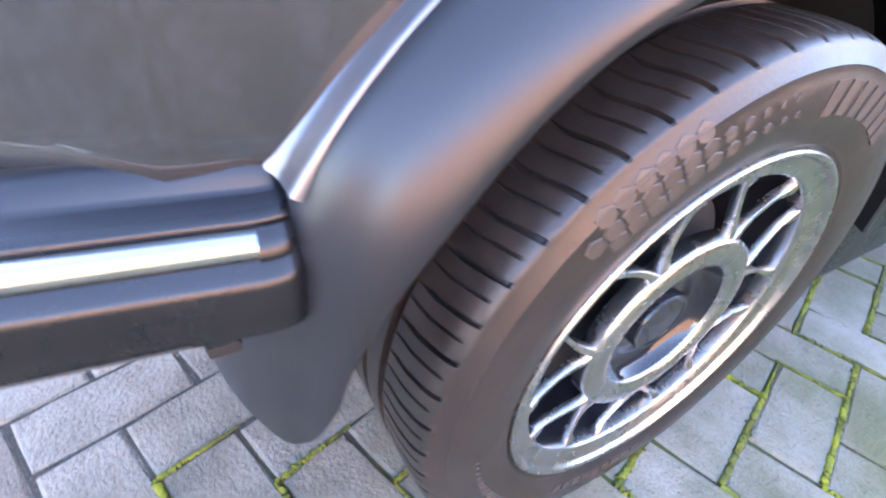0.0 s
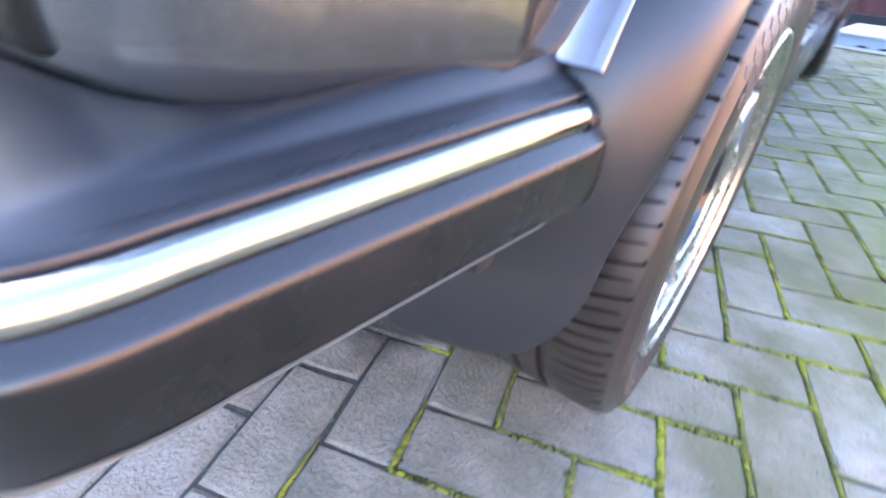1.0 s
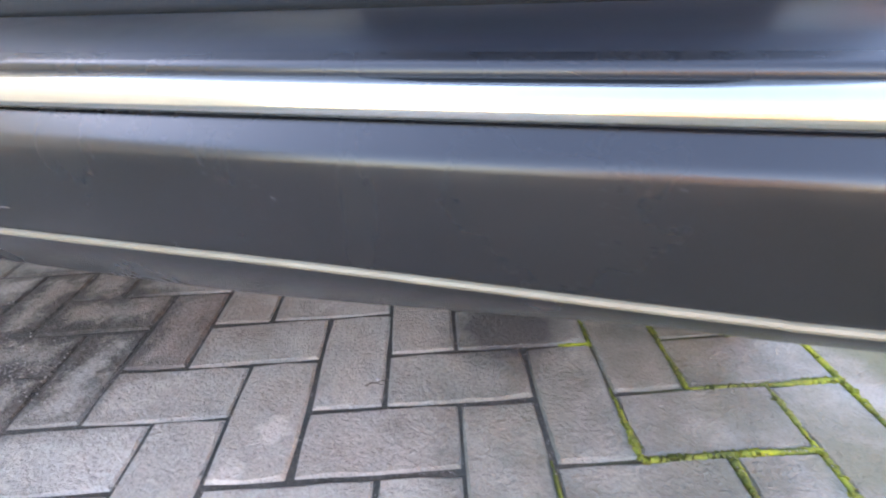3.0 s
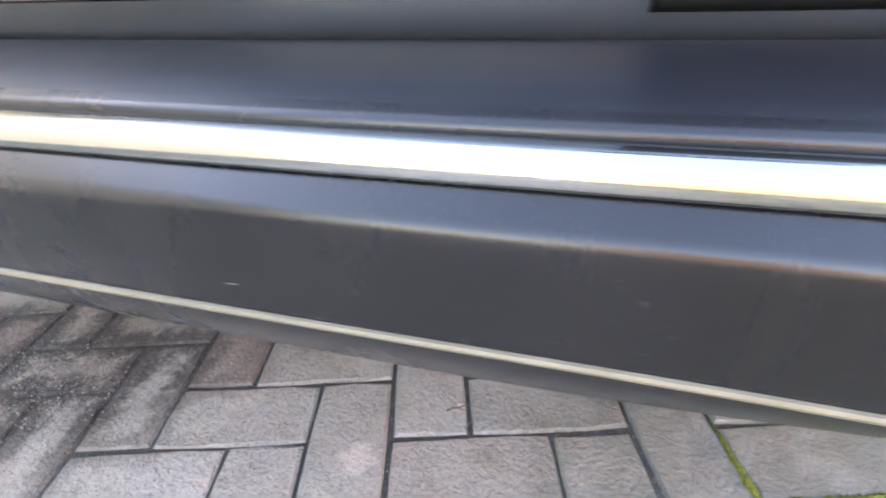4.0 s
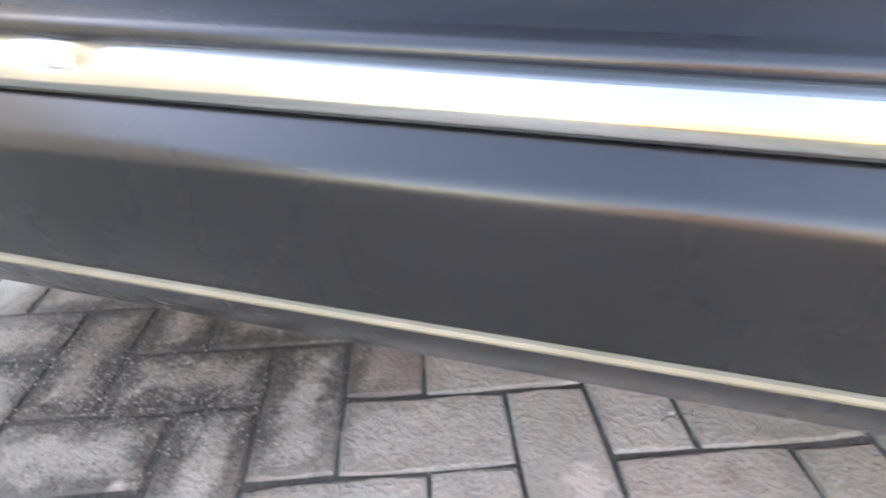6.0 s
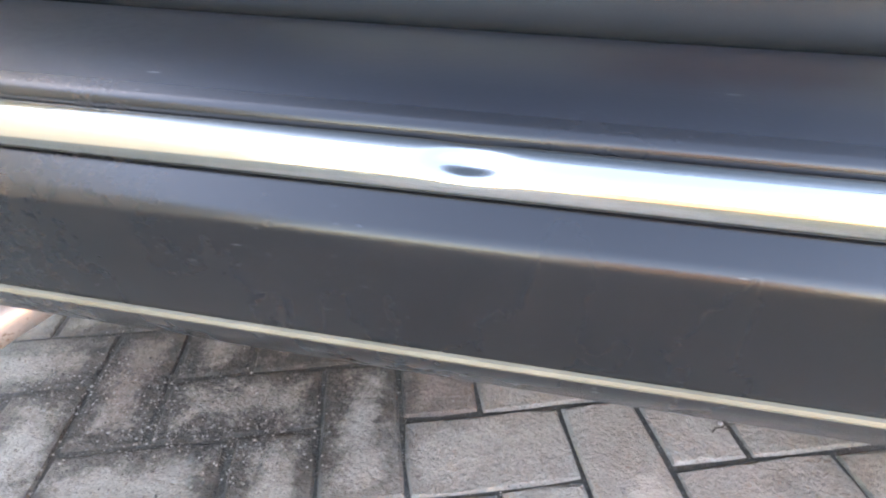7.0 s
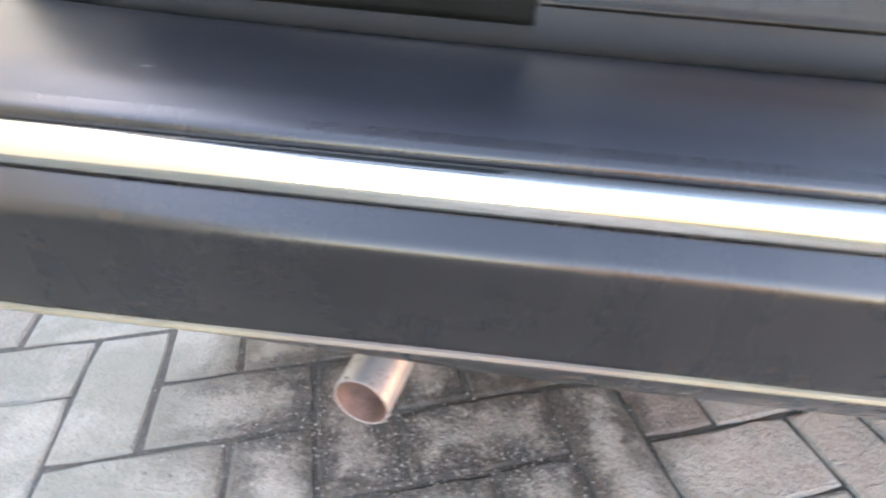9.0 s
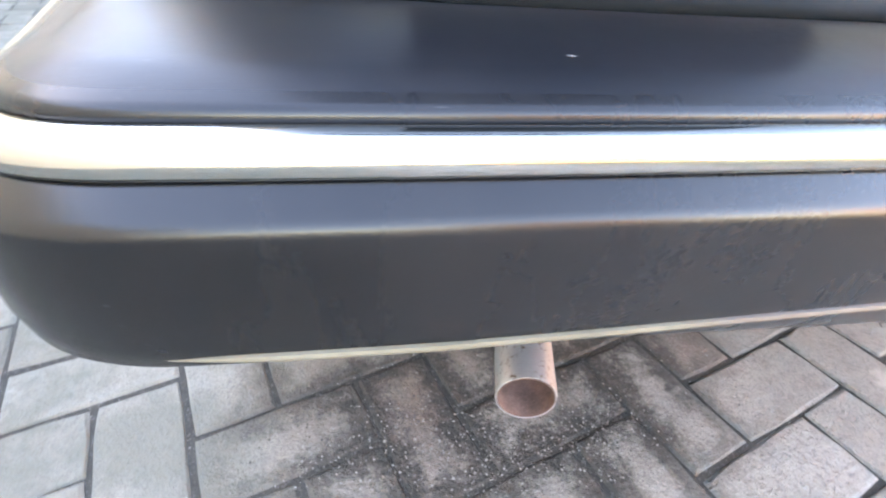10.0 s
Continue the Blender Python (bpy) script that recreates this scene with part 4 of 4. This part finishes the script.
tagged(mesh_object("ground", [(-60, -60, -0.0050), (60, -60, -0.0050), (60, 60, -0.0050), (-60, 60, -0.0050)], [(0, 1, 2, 3)], SOIL, smooth=False), "soil and sand filling the paving joints", "ground", kind="structure")


def paver_shape(w, h, seed):
    """A block with worn, uneven arrises."""
    rng = random.Random(seed)
    spots = [(-1, -1), (-0.5, -1), (0, -1), (0.5, -1), (1, -1), (1, 0), (1, 1), (0.5, 1), (0, 1), (-0.5, 1), (-1, 1), (-1, 0)]
    wear = [(rng.uniform(-0.0011, 0.0011), rng.uniform(-0.0011, 0.0011), rng.uniform(0.5, 1.9)) for _ in spots]
    rings = []
    for inset, z in ((0.0, -0.03), (0.0004, -0.0036), (0.0034, 0.0)):
        for (sx, sy), (jx, jy, k) in zip(spots, wear):
            round_off = 0.0016 if abs(sx) == 1 and abs(sy) == 1 else 0.0
            step = inset * (k if z == 0 else 1)
            rings.append((sx * (w / 2 - (step + round_off) * (abs(sx) == 1)) + jx * (abs(sx) == 1), sy * (h / 2 - (step + round_off) * (abs(sy) == 1)) + jy * (abs(sy) == 1), z - (0.0006 * rng.random() if z == 0 else 0)))
    return rings, grid_faces(3, 12, wrap_cols=True) + [tuple(range(24, 36))]


def lattice(u, v):
    return ORIGIN + TURN_U * (u * PITCH) + TURN_V * (v * PITCH)


pavement = tagged(new("pavement"), "grey concrete block paving laid in herringbone with mossy joints", "pavement", kind="structure")
shapes = []
for s in range(14):
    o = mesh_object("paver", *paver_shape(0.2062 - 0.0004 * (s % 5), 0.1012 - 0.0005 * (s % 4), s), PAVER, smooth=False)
    shapes.append(o.data)
    bpy.data.objects.remove(o)
near, far_v, far_f = [], [], []
rng = random.Random(5)
cells = []
for u in range(-46, 47):
    for v in range(-44, 56):
        k = (v - u) % 4
        if k == 0:
            c, turn = lattice(u + 1, v + 0.5), 0
        elif k == 1:
            c, turn = lattice(u + 0.5, v + 1), 90
        else:
            continue
        cells.append((c, turn))
for c, turn in cells:
    m = pose(c.x + rng.uniform(-0.0015, 0.0015), c.y + rng.uniform(-0.0015, 0.0015), rng.uniform(-0.0018, 0.0), rng.uniform(-0.5, 0.5), rng.uniform(-0.5, 0.5), 17.194 + turn + rng.uniform(-0.9, 0.9) + (180 if rng.random() < 0.5 else 0))
    if -1.15 < c.x < 1.45 and -0.12 < c.y < 1.75 and len(near) < 300 and not (c.x < 0.55 and c.y > 0.95):
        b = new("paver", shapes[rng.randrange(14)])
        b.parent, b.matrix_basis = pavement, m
        near.append(b)
    elif -4.5 < c.x < 4.5 and -4.8 < c.y < 5.2:
        me = shapes[rng.randrange(14)]
        k = len(far_v)
        far_v += [m @ p.co for p in me.vertices]
        far_f += [tuple(i + k for i in f.vertices) for f in me.polygons]
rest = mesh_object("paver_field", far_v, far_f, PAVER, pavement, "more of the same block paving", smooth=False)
rest["kind"] = "stuff"


def moss_joints():
    """Ribbons of moss filling the joints on the damp side of the car, with tufts along their edges."""
    rng = random.Random(9)
    verts, faces = [], []
    for c, turn in cells:
        if not (0.35 < c.x < 2.0 and -0.6 < c.y < 3.2):
            continue
        a = radians(17.194 + turn)
        d, n = Vector((math.cos(a), math.sin(a), 0)), Vector((-math.sin(a), math.cos(a), 0))
        for start, way, length in ((-d * PITCH - n * PITCH / 2, d, 2 * PITCH), (d * PITCH - n * PITCH / 2, n, PITCH)):
            across = Vector((-way.y, way.x, 0))
            steps, last = int(length / 0.0035), False
            for k in range(steps + 1):
                p = c + start + way * (length * k / steps)
                thick = noise.noise(p * 4.0) * 1.0 + noise.noise(p * 17.0) * 0.6 + 1.15 * smoothstep(0.44, 0.60, p.x) - 0.50 - 0.45 * smoothstep(0.8, 1.4, p.x)
                if thick < 0.0:
                    last = False
                    continue
                w = max(0.0010, 0.0016 + 0.0038 * min(1, thick * 1.6) + 0.0020 * noise.noise(p * 75) + 0.0016 * noise.noise(p * 23))
                h = 0.0006 * noise.noise(p * 60) - 0.0016 * (1 - min(1, thick * 1.6))
                shift = 0.0010 * noise.noise(p * 60 + Vector((5, 0, 0)))
                i = len(verts)
                for q, z in ((-1, -0.0050), (-0.85, -0.0008), (-0.3, 0.0010), (0.35, 0.0011), (0.85, -0.0006), (1, -0.0050)):
                    verts.append(p + across * (q * w + shift + rng.uniform(-0.0006, 0.0006)) + Vector((0, 0, z + h + rng.uniform(-0.0002, 0.0002))))
                if last:
                    faces += [(i - 6 + j, i - 5 + j, i + 1 + j, i + j) for j in range(5)]
                last = True
                if rng.random() < 0.5 * min(1, thick * 2):
                    r, m = rng.uniform(0.0010, 0.0024), p + across * rng.choice((-1, 1)) * w * rng.uniform(0.5, 1.15) + Vector((0, 0, h - 0.0010))
                    i, spin = len(verts), rng.uniform(0, 2)
                    for z, f in ((-0.4, 1.1), (0.55, 0.85)):
                        verts += [m + Vector((r * f * math.cos(spin + j * 1.2566), r * f * math.sin(spin + j * 1.2566), r * z)) for j in range(5)]
                    verts.append(m + Vector((0, 0, r)))
                    faces += [(i + j, i + (j + 1) % 5, i + 5 + (j + 1) % 5, i + 5 + j) for j in range(5)] + [(i + 5 + j, i + 5 + (j + 1) % 5, i + 10) for j in range(5)]
    ob = mesh_object("moss", verts, faces, MOSS, sharp=80)
    tagged(ob, "bright yellow-green moss growing in the paving joints", "moss", kind="stuff")


moss_joints()


def pebble(x, y, r, seed):
    rng = random.Random(seed)
    bm = bmesh.new()
    bmesh.ops.create_icosphere(bm, subdivisions=2, radius=r)
    for v in bm.verts:
        v.co *= 1 + 0.25 * noise.noise(v.co * 1.4 / r + Vector((seed, 0, 0)))
        v.co.z *= 0.65
    bm.verts.index_update()
    data = [tuple(v.co) for v in bm.verts], [tuple(v.index for v in f.verts) for f in bm.faces]
    bm.free()
    ob = tagged(mesh_object("pebble", *data, STONE, sharp=60), "small whitish pebble lying on the paving", "pebble", group="pebbles on the paving")
    ob.matrix_world = pose(x, y, r * 0.55, 0, 0, rng.uniform(0, 360))


pebble(0.998, 0.435, 0.0065, 3)
pebble(0.245, 0.335, 0.0030, 5)


def twig(x, y, turn):
    """A thin dry forked twig."""
    line = [(-0.016, -0.004), (-0.008, 0.001), (0.0, 0.0), (0.009, 0.004), (0.018, 0.003)]
    fork = [(0.0, 0.0), (0.006, -0.004), (0.011, -0.005)]
    pieces = []
    for pts, r0 in ((line, 0.0011), (fork, 0.0007)):
        verts = []
        for k, (px, py) in enumerate(pts):
            r = r0 * (1 - 0.12 * k)
            verts += [(px, py + r * math.cos(a), r * math.sin(a)) for a in [2 * math.pi * j / 6 for j in range(6)]]
        pieces.append((verts, grid_faces(len(pts), 6, wrap_cols=True) + [tuple(range(6)), tuple(range(len(verts) - 6, len(verts)))]))
    ob = tagged(mesh_object("twig", *joined(*pieces), TWIG), "thin dark dry twig lying on the paving", "twig")
    ob.matrix_world = pose(x, y, 0.0010, 0, 0, turn)


twig(0.245, 0.329, 20)


def crumbs():
    """Loose grit: a spill of pale crumbs below the tailpipe and grains along the joints."""
    rng = random.Random(21)
    verts, faces = [], []

    def grain_at(x, y, r):
        i, spin = len(verts), rng.uniform(0, 6.28)
        flat = rng.uniform(0.5, 0.8)
        for k in range(4):
            a = spin + k * 1.571 + rng.uniform(-0.3, 0.3)
            q = r * rng.uniform(0.7, 1.2)
            verts.append((x + q * math.cos(a), y + q * math.sin(a), r * flat * rng.uniform(0.2, 0.6)))
        verts.append((x, y, r * flat * 1.5))
        verts.append((x, y, -r * 0.6))
        for k in range(4):
            faces.append((i + k, i + (k + 1) % 4, i + 4))
            faces.append((i + (k + 1) % 4, i + k, i + 5))

    for cx, cy, sx, sy, count in ((-0.34, 0.215, 0.055, 0.030, 520), (-0.43, 0.19, 0.07, 0.035, 420), (-0.50, 0.24, 0.10, 0.06, 420), (-0.20, 0.23, 0.06, 0.04, 160), (-0.46, 0.20, 0.12, 0.055, 700), (-0.62, 0.24, 0.09, 0.05, 420)):
        for _ in range(count):
            grain_at(rng.gauss(cx, sx), rng.gauss(cy, sy), 0.0005 + 0.0018 * rng.random() ** 2)
    for c, turn in cells:
        if not (-1.2 < c.x < 1.2 and -0.3 < c.y < 0.9):
            continue
        a = radians(17.194 + turn)
        d, n = Vector((math.cos(a), math.sin(a), 0)), Vector((-math.sin(a), math.cos(a), 0))
        for start, way, length in ((-d * PITCH - n * PITCH / 2, d, 2 * PITCH), (d * PITCH - n * PITCH / 2, n, PITCH)):
            for _ in range(int(length * 110)):
                p = c + start + way * rng.uniform(0, length)
                if noise.noise(p * 9.0) > -0.12:
                    grain_at(p.x + rng.gauss(0, 0.0035), p.y + rng.gauss(0, 0.0035), rng.uniform(0.0005, 0.0015))
    ob = mesh_object("grit", verts, faces, GRIT, smooth=False)
    tagged(ob, "loose pale grit and crumbs lying on the paving", "grit", kind="stuff")


crumbs()
